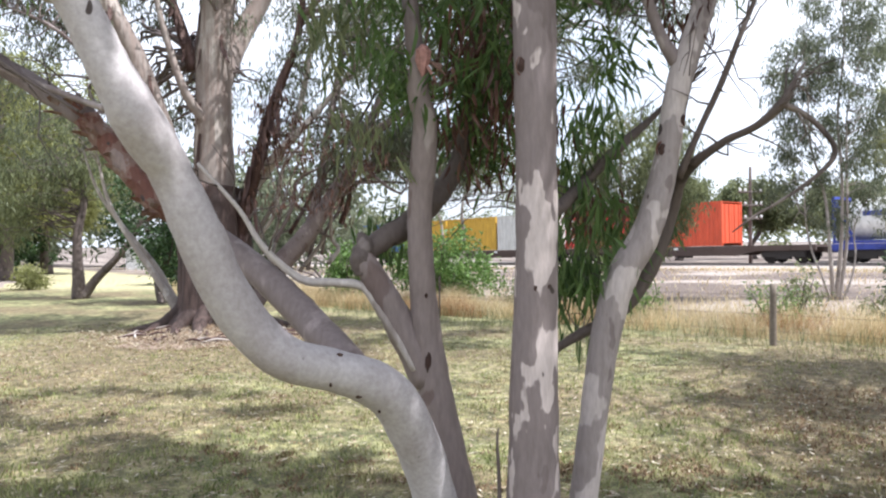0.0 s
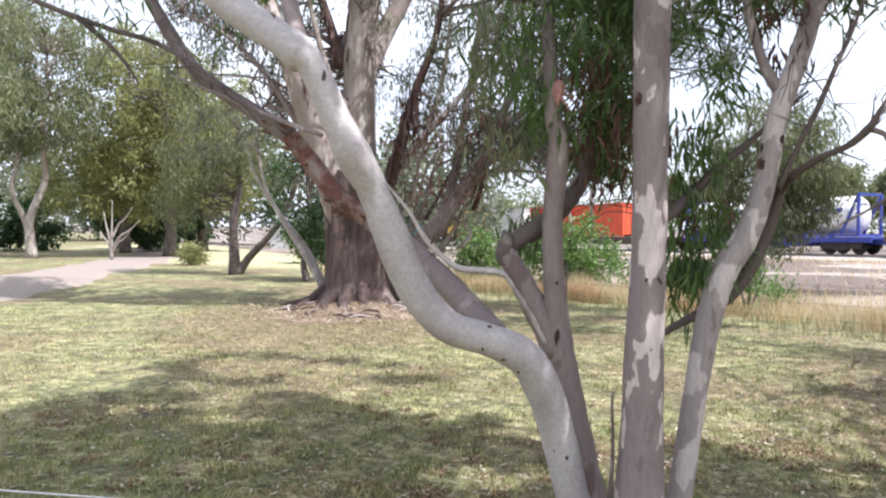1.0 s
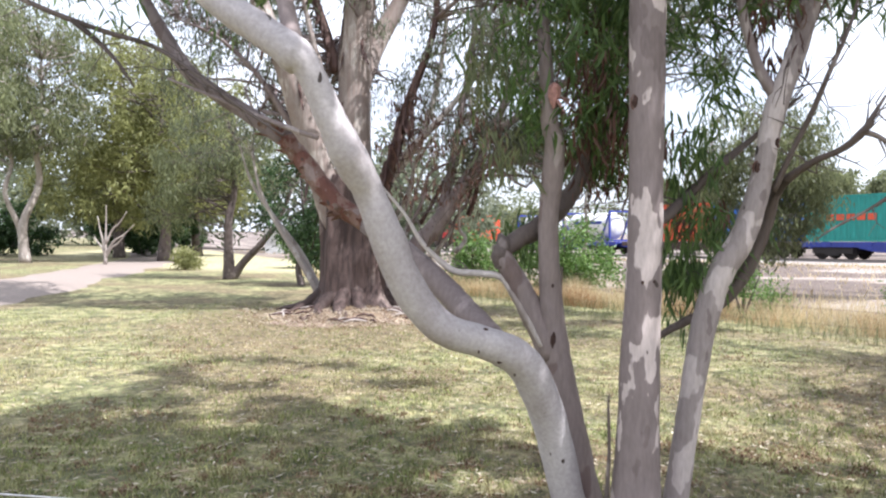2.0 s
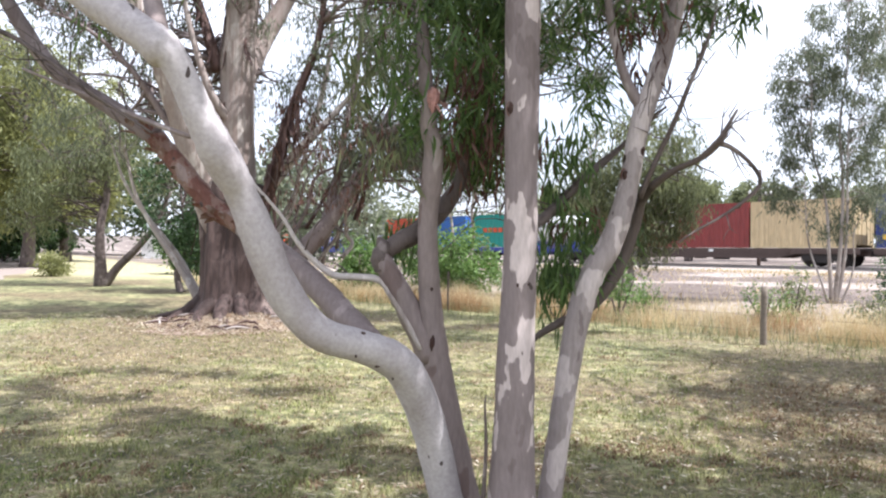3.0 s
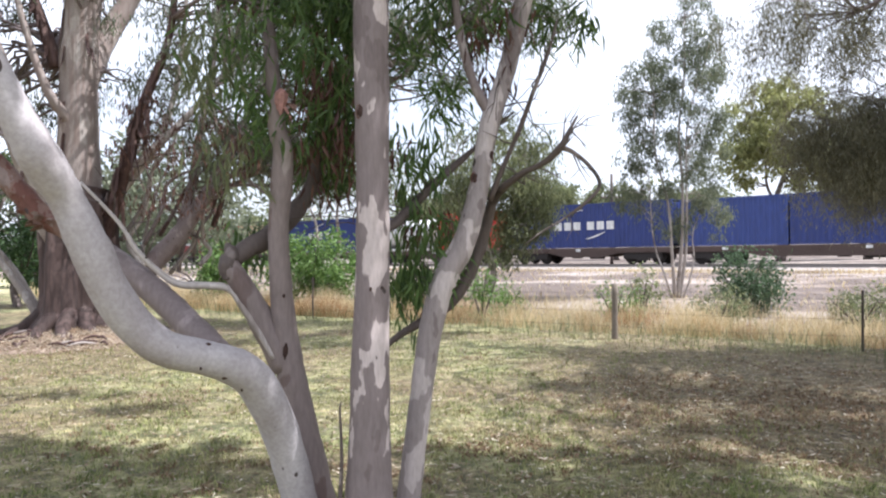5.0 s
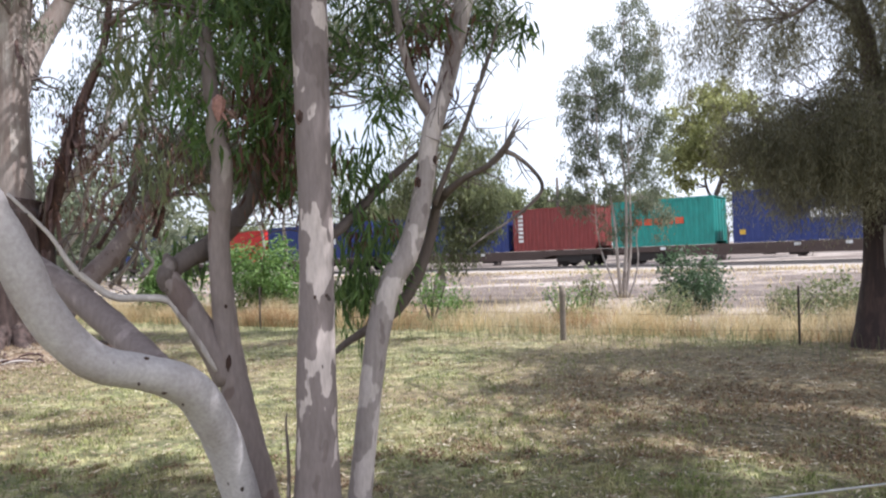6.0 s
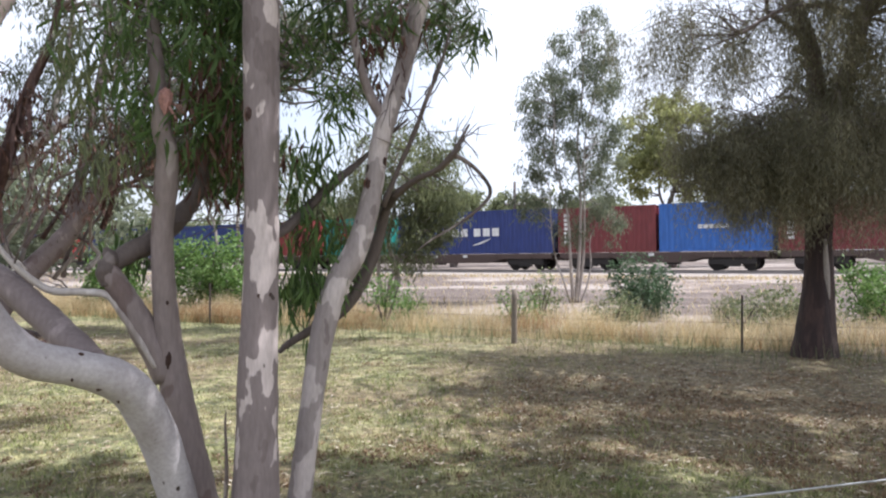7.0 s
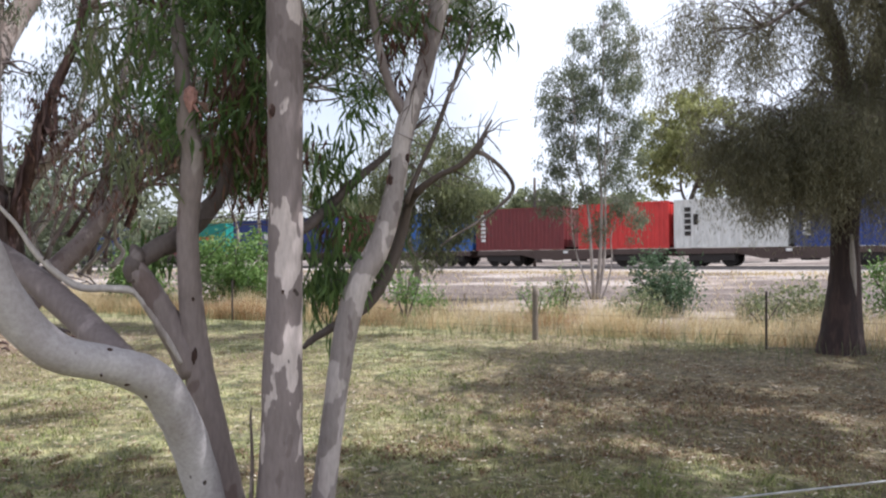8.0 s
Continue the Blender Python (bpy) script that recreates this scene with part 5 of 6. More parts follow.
def build_bushes():
    bush(8.5, 14.8, 1.55, 1.35, LEAF_BUSH, 201, "dense green bush beside the fence", n=70)
    bush(-0.9, 19.4, 2.7, 1.9, LEAF_BRIGHT, 202, "bright lime-green leafy bush", 0.15, 0.06, 110)
    bush(-3.4, 20.2, 1.4, 1.5, LEAF_BRIGHT, 203, "bright lime-green leafy bush", 0.14, 0.055, 60)
    bush(2.75, 14.9, 0.9, 1.25, LEAF_BRIGHT, 204, "small green weed bush at the fence", 0.13, 0.04, 15, 22)
    bush(12.6, 12.4, 1.6, 1.15, LEAF_BRIGHT, 205, "green bush behind the drooping tree", n=60)
    bush(10.5, 12.6, 2.0, 0.75, LEAF_OLIVE, 206, "low olive scrub along the fence", n=30)
    bush(6.2, 14.9, 0.7, 1.0, LEAF_OLIVE, 207, "weedy sapling bush behind the fence", n=14, per=18)
    bush(7.1, 13.3, 1.0, 0.65, LEAF_OLIVE, 221, "straggly green weeds at the fence", 0.12, 0.03, 24, 22)
    bush(5.4, 14.3, 0.9, 0.75, LEAF_BRIGHT, 222, "straggly green weeds at the fence", 0.12, 0.03, 16, 20)
    bush(9.3, 12.3, 1.3, 0.6, LEAF_OLIVE, 223, "straggly green weeds at the fence", 0.12, 0.03, 26, 22)
    bush(3.4, 15.6, 0.8, 0.7, LEAF_BRIGHT, 224, "straggly green weeds at the fence", 0.12, 0.03, 16, 20)
    bush(1.2, 17.6, 1.2, 0.8, LEAF_OLIVE, 225, "straggly green weeds at the fence", 0.12, 0.03, 24, 22)
    bush(-16.3, 26.9, 1.0, 0.8, LEAF_PINE, 208, "yellowish shrub on the lawn's far side", 0.14, 0.05, 44)
    bush(-12.0, 30.0, 3.0, 1.8, LEAF_BRIGHT, 209, "bright green shrub on the lawn's far side", 0.22, 0.08, 70)
    bush(-27.0, 40.0, 6.0, 3.6, LEAF_DARK, 210, "dark shrubs under the trees", 0.35, 0.14, 110)
    bush(-31.0, 45.0, 6.0, 3.2, LEAF_DARK, 211, "dark shrubs under the trees", 0.35, 0.14, 110)
    bush(-35.0, 38.0, 6.0, 3.2, LEAF_DARK, 212, "dark shrubs under the trees", 0.35, 0.14, 90)


build_bushes()


def build_sheds():
    """Small white outbuildings far across the park."""
    wall_m, roof_m = plain("white_boards", (0.72, 0.72, 0.70), 0.7, scale=6.0), plain("grey_sheet_roof", (0.34, 0.35, 0.36), 0.5, scale=6.0)
    for x, y, w, h in ((-41.0, 42.0, 2.0, 1.9), (-22.5, 52.0, 3.4, 2.0)):
        z = float(height(x, y))
        t = thing("shed", (x, y, z), "small white outbuilding across the park", "shed")
        for y0, y1, x0, x1 in ((-1, -0.9, -w / 2, w / 2), (0.9, 1, -w / 2, w / 2), (-0.9, 0.9, -w / 2, -w / 2 + 0.1), (-0.9, 0.9, w / 2 - 0.1, w / 2)):
            v = np.array([(a, b, c) for a in (x0, x1) for b in (y0, y1) for c in (-0.1, h)])
            part("wall", mesh_from("wall", v, [(0, 1, 3, 2), (4, 6, 7, 5), (0, 4, 5, 1), (2, 3, 7, 6), (0, 2, 6, 4), (1, 5, 7, 3)], wall_m), t)
        e = w / 2 + 0.2
        v = np.array([(-e, -1.2, h), (e, -1.2, h), (e, 0, h + 0.6), (-e, 0, h + 0.6), (-e, 1.2, h), (e, 1.2, h)])
        part("roof", mesh_from("roof", v, [(0, 1, 2, 3), (3, 2, 5, 4), (0, 3, 4), (1, 5, 2), (0, 4, 5, 1)], roof_m), t)


build_sheds()


def build_far_trees():
    """Gums beyond the railway and the wooded skyline."""
    spots = [(34.3, 54.6, 15.6, 5.2), (43.0, 56.0, 13.0, 5.0), (66.0, 56.0, 15.0, 6.0), (28.0, 74.0, 8.0, 4.2), (36.0, 72.0, 7.5, 4.0), (20.0, 72.0, 8.5, 4.5), (10.0, 80.0, 8.0, 4.6)]
    for k, (x, y, h, w) in enumerate(spots):
        st = [simple_stem(x, y, h * 0.75, 0.3, (0.5, 0), seed=60 + k, wob=0.3), simple_stem(x, y, h * 0.65, 0.2, (-w * 0.4, 0), seed=70 + k, wob=0.3)]
        tree_like("far_gum_tree", "round-crowned gum beyond the railway", st,
                  [((x, y, h * 0.72), (w * 0.85, w * 0.8, h * 0.24), 80), ((x - w * 0.5, y, h * 0.55), (w * 0.5, w * 0.5, h * 0.16), 40), ((x + w * 0.5, y, h * 0.5), (w * 0.5, w * 0.5, h * 0.16), 40)],
                  LEAF_PINE if k == 0 else LEAF_OLIVE, BARK_DARK, 0.5, 0.18, 60, 0.55, 301 + k, 0.5, 0.08, 0.3)
    r = np.random.default_rng(9)
    cs = []
    for k in range(130):
        s = r.uniform(-120, 260)
        e = r.uniform(95, 150)
        p = RAIL_N * e + RAIL_U * s
        h = r.uniform(7, 12)
        q = in_blob((p.x, p.y, h * 0.55), (r.uniform(3, 6), r.uniform(3, 5), h * 0.45), 26, 400 + k, 0.1)
        cs.append(q)
    v, f = leaves(np.vstack(cs), 1.3, 12, 1.0, 0.5, 0.2, 410)
    tagged(new("far_woods", mesh_from("far_woods", v, f, LEAF_OLIVE)), "hazy grey-green woods on the skyline beyond the railway", "woods", kind="stuff")
    cs = []
    for k in range(46):
        x, y = r.uniform(-75, -8), r.uniform(52, 75)
        h = r.uniform(7, 12)
        cs.append(in_blob((x, y, h * 0.52), (r.uniform(3, 5), 3, h * 0.5), 30, 600 + k, 0.1))
    v, f = leaves(np.vstack(cs), 1.0, 14, 0.8, 0.35, 0.3, 411)
    tagged(new("park_woods", mesh_from("park_woods", v, f, LEAF_GREY)), "belt of grey-green trees closing off the park", "woods", kind="stuff")


build_far_trees()


def build_line_pole():
    """A line-side pole past the rails with pale insulators on its arms."""
    x, y = 18.8, 50.6
    z = float(height(x, y))
    t = thing("line_pole", (x, y, z), "dark timber pole with pale insulators beyond the railway", "pole")
    o = np.array(t.location)
    limb("pole", [(x, y, z - 0.2, 0.13), (x, y, z + 3, 0.12), (x, y, z + 6.6, 0.10)], BARK_DARK, t, "", 10, 3, 0.03)
    white = plain("pale_glaze", (0.7, 0.7, 0.68), 0.4)
    for h in (3.1, 4.0, 4.9):
        v, f = tube([(x - 0.8, y, z + h, 0.05), (x, y - 0.14, z + h, 0.05), (x + 0.8, y, z + h, 0.05)], 4, 2)
        part("crossarm", mesh_from("crossarm", v - o, f, BARK_DARK), t)
        for d in (-0.7, -0.35, 0.35, 0.7):
            v, f = tube([(x + d, y - 0.06, z + h + 0.05, 0.05), (x + d, y - 0.06, z + h + 0.14, 0.09), (x + d, y - 0.06, z + h + 0.24, 0.05)], 8, 2)
            part("insulator", mesh_from("insulator", v - o, f, white, True), t)


build_line_pole()
# ---------------------------------------------------------------- fence and wires
WOOD = plain("weathered_post", (0.17, 0.14, 0.11), 0.9, scale=18.0)
RUST = plain("rusty_steel", (0.06, 0.045, 0.038), 0.7, 0.3)
WIRE = plain("galvanised_wire", (0.30, 0.30, 0.30), 0.5, 0.6)


def build_fence():
    tf = thing("fence", (4.42, 11.75, 0), "low rusty wire fence with one weathered timber post", "fence")
    o = np.array(tf.location)
    posts = [(-6.2, 20.6, 0), (-0.75, 15.96, 0), (4.42, 11.75, 1), (7.50, 9.86, 0), (10.9, 7.75, 0), (14.0, 5.8, 0)]
    for x, y, wood in posts:
        h = 0.91 if wood else 0.88
        if wood:
            limb("post", [(x, y, -0.1, 0.052), (x, y, 0.3, 0.05), (x + 0.005, y, h, 0.048)], WOOD, tf, "round weathered timber post", 14, 4, 0.06)
        else:
            v, f = tube([(x, y, -0.1, 0.02), (x, y, 0.4, 0.019), (x, y, h, 0.018)], 4, 2)
            part("post", mesh_from("post", v - o, f, RUST), tf, "thin rusty steel post")
    for z in (0.2, 0.45, 0.74):
        for (ax, ay, _), (bx, by, _) in zip(posts, posts[1:]):
            mx, my = (ax + bx) / 2, (ay + by) / 2
            v, f = tube([(ax, ay, z, 0.0022), (mx, my, z - 0.025, 0.0022), (bx, by, z, 0.0022)], 4, 4)
            part("wire", mesh_from("wire", v - o, f, RUST, True), tf)
    tw = thing("wire_fence", (0, 1.55, 0), "single galvanised fence wire strung before the camera", "fence")
    v, f = tube([(-7, 1.62, 0.80, 0.003), (-1.5, 1.6, 0.915, 0.003), (1.5, 1.58, 0.985, 0.003), (7, 1.5, 1.11, 0.003)], 6, 8)
    part("wire", mesh_from("wire", v - np.array(tw.location), f, WIRE, True), tw)
    for x in (-7.0, 7.0):
        v, f = tube([(x, 1.56, -0.1, 0.05), (x, 1.56, 0.6, 0.05), (x, 1.56, 1.1, 0.048)], 10, 3)
        part("post", mesh_from("post", v - np.array(tw.location), f, WOOD, True), tw)


build_fence()


# ---------------------------------------------------------------- grasses and litter
def blades(name, pts, length, width, lean, material, label, category, seed):
    r = np.random.default_rng(seed)
    n = len(pts)
    a = r.uniform(0, 2 * np.pi, n)
    d = np.stack([np.cos(a), np.sin(a), np.zeros(n)], 1)
    b = r.uniform(0, 2 * np.pi, n)
    s = np.stack([np.cos(b), np.sin(b), np.zeros(n)], 1)
    ln = (length * r.uniform(0.5, 1.3, n))[:, None]   # length: one number or one for each blade
    w = (width * r.uniform(0.6, 1.2, n))[:, None]
    le = (lean * r.uniform(0.2, 1.4, n))[:, None]
    z = np.array([[0, 0, 1.0]])
    mid = pts + z * ln * 0.55 + d * ln * le * 0.3
    tip = pts + z * ln * (1 - le * 0.4) + d * ln * le
    v = np.stack([pts - s * w, pts + s * w, mid + s * w * 0.8, mid - s * w * 0.8, tip], 1).reshape(-1, 3)
    i = np.arange(n)[:, None] * 5
    q = np.hstack([i, i + 1, i + 2, i + 3]).tolist()
    t = np.hstack([i + 3, i + 2, i + 4]).tolist()
    return tagged(new(name, mesh_from(name, v, q + t, material)), label, category, kind="stuff")


def on_ground(x, y):
    z = height(x, y)
    z = z + np.array([0.03 * noise.noise(Vector((a * 0.5, b * 0.5, 0))) - 0.02 for a, b in zip(x, y)])
    return np.stack([x, y, z], 1)


def build_grass():
    r = np.random.default_rng(77)
    # lawn blades, thinner on the worn ground
    n = 150000
    d = 4.0 + 13.0 * r.random(n) ** 1.5
    a = r.uniform(radians(-46), radians(50), n)
    x, y = d * np.sin(a), d * np.cos(a)
    keep = np.array([noise.noise(Vector((p * 0.7, q * 0.7, 3))) + 0.5 * noise.noise(Vector((p * 2.5, q * 2.5, 5))) for p, q in zip(x, y)]) > r.uniform(-0.9, 0.35, n)
    keep &= np.hypot(x - 5.6, y - 7.2) > 3.4 * r.random(n) ** 0.4
    keep &= (x * RAIL_N.x + y * RAIL_N.y) < 12.6 - 0.2 * np.clip(x * RAIL_U.x + y * RAIL_U.y, -4, 20)
    p = on_ground(x[keep], y[keep])
    tuft = 0.045 * np.array([0.95 + 1.7 * noise.noise(Vector((u * 3.5, w * 3.5, 6))) for u, w in zip(p[:, 0], p[:, 1])]).clip(0.35, 2.4)
    blades("lawn_grass", p, tuft, 0.0042, 0.9, GRASS, "short dry green lawn grass with worn patches", "grass", 78)
    # brown thatch in clots among the grass
    n = 110000
    d = 4.0 + 10.0 * r.random(n) ** 1.5
    a = r.uniform(radians(-42), radians(50), n)
    x, y = d * np.sin(a), d * np.cos(a)
    q = np.array([noise.noise(Vector((u * 5.0, w * 5.0, 41))) + 0.8 * noise.noise(Vector((u * 0.8, w * 0.8, 43))) for u, w in zip(x, y)])
    near = np.exp(-((x - 4.6) / 2.6) ** 2 - ((y - 6.3) / 2.2) ** 2) * 0.68 + np.exp(-((x + 2.6) / 1.2) ** 2 - ((y - 5.2) / 0.6) ** 2) * 0.3 - 0.12
    k = q + near > r.uniform(0.12, 0.5, n)
    blades("dead_thatch", on_ground(x[k], y[k]), 0.030 + 0.03 * (q[k] + near[k]).clip(0, 0.9), 0.0055, 1.5, THATCH, "matted brown dead grass between the green tufts", "grass", 86)
    # tall straw along the fence
    n = 68000
    s = r.uniform(-9, 26, n)
    e = 12.9 - 0.2 * np.clip(s, -4, 20) + np.abs(r.normal(size=n)) * 2.2
    q = np.array([noise.noise(Vector((u * 0.6, w * 0.9, 8))) for u, w in zip(s, e)])
    keep = q > r.uniform(-0.55, 0.25, n)
    s, e = s[keep], e[keep]
    x, y = RAIL_N.x * e + RAIL_U.x * s, RAIL_N.y * e + RAIL_U.y * s
    tall = 0.46 * np.array([0.85 + 0.9 * noise.noise(Vector((u * 0.9, w * 0.9, 2))) + 0.35 * noise.noise(Vector((u * 3, w * 3, 4))) for u, w in zip(x, y)]).clip(0.25, 1.7)
    blades("straw_grass", on_ground(x, y), tall, 0.0036, 0.7, STRAW, "tall dry straw-coloured grass along the fence", "grass", 79)
    n = 38000   # russet clumps among the straw
    s = r.uniform(-9, 24, n)
    e = 12.95 - 0.2 * np.clip(s, -4, 20) + np.abs(r.normal(size=n)) * 0.9
    q = np.array([noise.noise(Vector((u * 0.55, w * 0.8, 31))) + 0.4 * noise.noise(Vector((u * 2.2, w * 2.2, 33))) for u, w in zip(s, e)])
    k = q > r.uniform(0.0, 0.35, n)
    x, y = RAIL_N.x * e[k] + RAIL_U.x * s[k], RAIL_N.y * e[k] + RAIL_U.y * s[k]
    blades("russet_grass", on_ground(x, y), 0.26 + 0.5 * q[k].clip(0, 0.7), 0.004, 0.8, RUSSET, "russet-brown dry grass clumps along the fence", "grass", 84)
    n = 4000   # taller seed stalks
    s = r.uniform(-9, 24, n)
    e = 13.1 - 0.2 * np.clip(s, -4, 20) + np.abs(r.normal(size=n)) * 1.0
    q = np.array([noise.noise(Vector((u * 0.8, w * 0.8, 20))) for u, w in zip(s, e)])
    k = q > r.uniform(-0.3, 0.35, n)
    x, y = RAIL_N.x * e[k] + RAIL_U.x * s[k], RAIL_N.y * e[k] + RAIL_U.y * s[k]
    blades("seed_stalks", on_ground(x, y), 0.78, 0.003, 0.5, STRAW, "tall pale seed stalks above the dry grass", "grass", 83)
    n = 4200
    s = r.uniform(-9, 20, n)
    e = 13.0 - 0.2 * np.clip(s, -4, 20) + r.normal(size=n) * 0.8
    x, y = RAIL_N.x * e + RAIL_U.x * s, RAIL_N.y * e + RAIL_U.y * s
    blades("green_weeds", on_ground(x, y), 0.30, 0.005, 0.6, LEAF_OLIVE, "green weeds among the dry grass at the fence", "weeds", 80)
    # fallen leaves and twigs
    n = 22000
    d = 4.0 + 12.0 * r.random(n) ** 1.3
    a = r.uniform(radians(-46), radians(50), n)
    p = on_ground(d * np.sin(a), d * np.cos(a))
    k = 7000   # thicker under the drooping tree
    q = on_ground(5.8 + r.normal(size=k) * 2.2, 7.0 + r.normal(size=k) * 1.9)
    q2 = on_ground(-4.2 + r.normal(size=4000) * 2.2, 11.0 + r.normal(size=4000) * 1.6)
    p = np.vstack([p, q[q[:, 1] > 3.8], q2])
    p[:, 2] += 0.03
    v, f = leaves(p, (0.02, 0.02, 0.008), 1, 0.085, 0.018, 0.0, 81)
    v[:, 2] = p[:, 2].repeat(4) + (v[:, 2] - p[:, 2].repeat(4)) * 0.15
    tagged(new("fallen_leaves", mesh_from("fallen_leaves", v, f, LITTER)), "dry fallen gum leaves strewn over the lawn", "leaf litter", kind="stuff")


build_grass()


def build_slope_litter():
    """Stones, sticks and dry tufts over the gravel rise."""
    r = np.random.default_rng(91)
    n = 7000
    s, e = r.uniform(-8, 40, n), r.uniform(14.0, 37.5, n)
    p = on_ground(RAIL_N.x * e + RAIL_U.x * s, RAIL_N.y * e + RAIL_U.y * s)
    p[:, 2] += 0.03
    v, f = leaves(p, (0.05, 0.05, 0.01), 1, 0.15, 0.045, 0.0, 92)
    v[:, 2] = p[:, 2].repeat(4) + (v[:, 2] - p[:, 2].repeat(4)) * 0.3
    tagged(new("slope_litter", mesh_from("slope_litter", v, f, LITTER)), "bark scraps and stones strewn over the gravel rise", "litter", kind="stuff")
    n = 14000
    s = r.uniform(-12, 60, n)
    e = np.where(r.random(n) < 0.6, r.uniform(35.5, 38.4, n), r.uniform(15.0, 36.0, n))
    q = np.array([noise.noise(Vector((u * 0.35, w * 0.5, 14))) for u, w in zip(s, e)])
    k = q > r.uniform(-0.5, 0.3, n)
    x, y = RAIL_N.x * e + RAIL_U.x * s, RAIL_N.y * e + RAIL_U.y * s
    blades("dry_tufts", on_ground(x[k], y[k]), 0.24, 0.016, 0.9, STRAW, "sparse dry tufts on the gravel rise", "grass", 93)


build_slope_litter()

# ---------------------------------------------------------------- railway
BALLAST = plain("ballast", (0.33, 0.285, 0.25), 0.95, scale=14.0)
STEEL = plain("rail_steel", (0.22, 0.19, 0.17), 0.4, 0.7)
SLEEPER = plain("sleeper", (0.26, 0.24, 0.22), 0.9)


def along(s, e, z):
    p = RAIL_N * e + RAIL_U * s
    return (p.x, p.y, z + float(lift(s)))


def build_railway():
    prof = [(-4.2, 0.12), (-2.3, RAIL_Z - 0.10), (-1.3, RAIL_Z - 0.14), (1.3, RAIL_Z - 0.14), (2.3, RAIL_Z - 0.10), (4.2, 0.12)]
    v = [along(s, RAIL_D + 1.2 + e, z) for s in np.arange(-90, 261, 5.0) for e, z in prof]
    f = [(k * 6 + j, k * 6 + j + 1, k * 6 + j + 7, k * 6 + j + 6) for k in range(len(v) // 6 - 1) for j in range(5)]
    tagged(new("track_bed", mesh_from("track_bed", np.array(v), f, BALLAST)), "raised bed of grey-brown crushed stone under the rails", "track bed", kind="structure")
    rails = thing("railway_track", along(0, RAIL_D + 1.2, RAIL_Z), "steel rails on concrete sleepers", "railway track", kind="structure")
    o = np.array(rails.location)
    for e in (-0.72, 0.72):
        sec = [(-0.06, -0.13), (0.06, -0.13), (0.035, -0.02), (0.035, 0.0), (-0.035, 0.0), (-0.035, -0.02)]
        v = np.array([along(s, RAIL_D + 1.2 + e + a, RAIL_Z + b) for s in (-90, 260) for a, b in sec]) - o
        f = [(j, (j + 1) % 6, 6 + (j + 1) % 6, 6 + j) for j in range(6)]
        part("rail", mesh_from("rail", v, f, STEEL), rails)
    box = np.array([(a, b, c) for a in (-0.12, 0.12) for b in (-1.25, 1.25) for c in (-0.2, -0.125)])
    fx = [(0, 1, 3, 2), (4, 6, 7, 5), (0, 4, 5, 1), (2, 3, 7, 6), (0, 2, 6, 4), (1, 5, 7, 3)]
    bx = np.stack([box[:, 0] * RAIL_U.x + box[:, 1] * RAIL_N.x, box[:, 0] * RAIL_U.y + box[:, 1] * RAIL_N.y, box[:, 2]], 1)
    me = mesh_from("sleeper", bx, fx, SLEEPER)
    for s in np.arange(-10, 80, 0.7):
        ob = part("sleeper", me, rails)
        ob.location = Vector(along(s, RAIL_D + 1.2, RAIL_Z)) - Vector(o)


build_railway()

# ---------------------------------------------------------------- train
DECK_M = plain("wagon_frame", (0.075, 0.05, 0.042), 0.75)
BOGIE_M = plain("bogie_iron", (0.035, 0.03, 0.028), 0.7, 0.3)
YELLOW_M = paint("yellow_marks", (0.7, 0.45, 0.05))
WHITE_M = paint("white_marks", (0.75, 0.75, 0.73), dirt=0.2)
PAINTS = {
    "blue": paint("container_blue", (0.022, 0.040, 0.17)), "deep blue": paint("container_deep_blue", (0.03, 0.055, 0.21)), "sky blue": paint("container_sky_blue", (0.035, 0.13, 0.42)),
    "maroon": paint("container_maroon", (0.16, 0.026, 0.028)), "dull red": paint("container_dull_red", (0.22, 0.035, 0.032)), "red": paint("container_red", (0.55, 0.035, 0.03)),
    "orange red": paint("container_orange_red", (0.62, 0.09, 0.035)), "teal": paint("container_teal", (0.02, 0.26, 0.22)), "cream": paint("container_cream", (0.55, 0.43, 0.25)),
    "white": paint("container_white", (0.66, 0.66, 0.63)), "yellow": paint("container_yellow", (0.62, 0.38, 0.05)), "tank": paint("tank_white", (0.72, 0.72, 0.70), 0.35, 0.25),
    "frame blue": paint("tank_frame_blue", (0.03, 0.05, 0.28))}
MOVING = []
TURN = math.degrees(math.atan2(RAIL_U.y, RAIL_U.x))   # local x runs forward along the rails


def box_into(bm, x0, x1, y0, y1, z0, z1):
    c = [bm.verts.new(p) for p in ((x0, y0, z0), (x1, y0, z0), (x1, y1, z0), (x0, y1, z0), (x0, y0, z1), (x1, y0, z1), (x1, y1, z1), (x0, y1, z1))]
    for q in ((0, 3, 2, 1), (4, 5, 6, 7), (0, 1, 5, 4), (1, 2, 6, 5), (2, 3, 7, 6), (3, 0, 4, 7)):
        bm.faces.new([c[i] for i in q])


def box_part(name, material, parent, label, *boxes):
    bm = bmesh.new()
    for b in boxes:
        box_into(bm, *b)
    return part_bm(name, bm, material, parent, label)


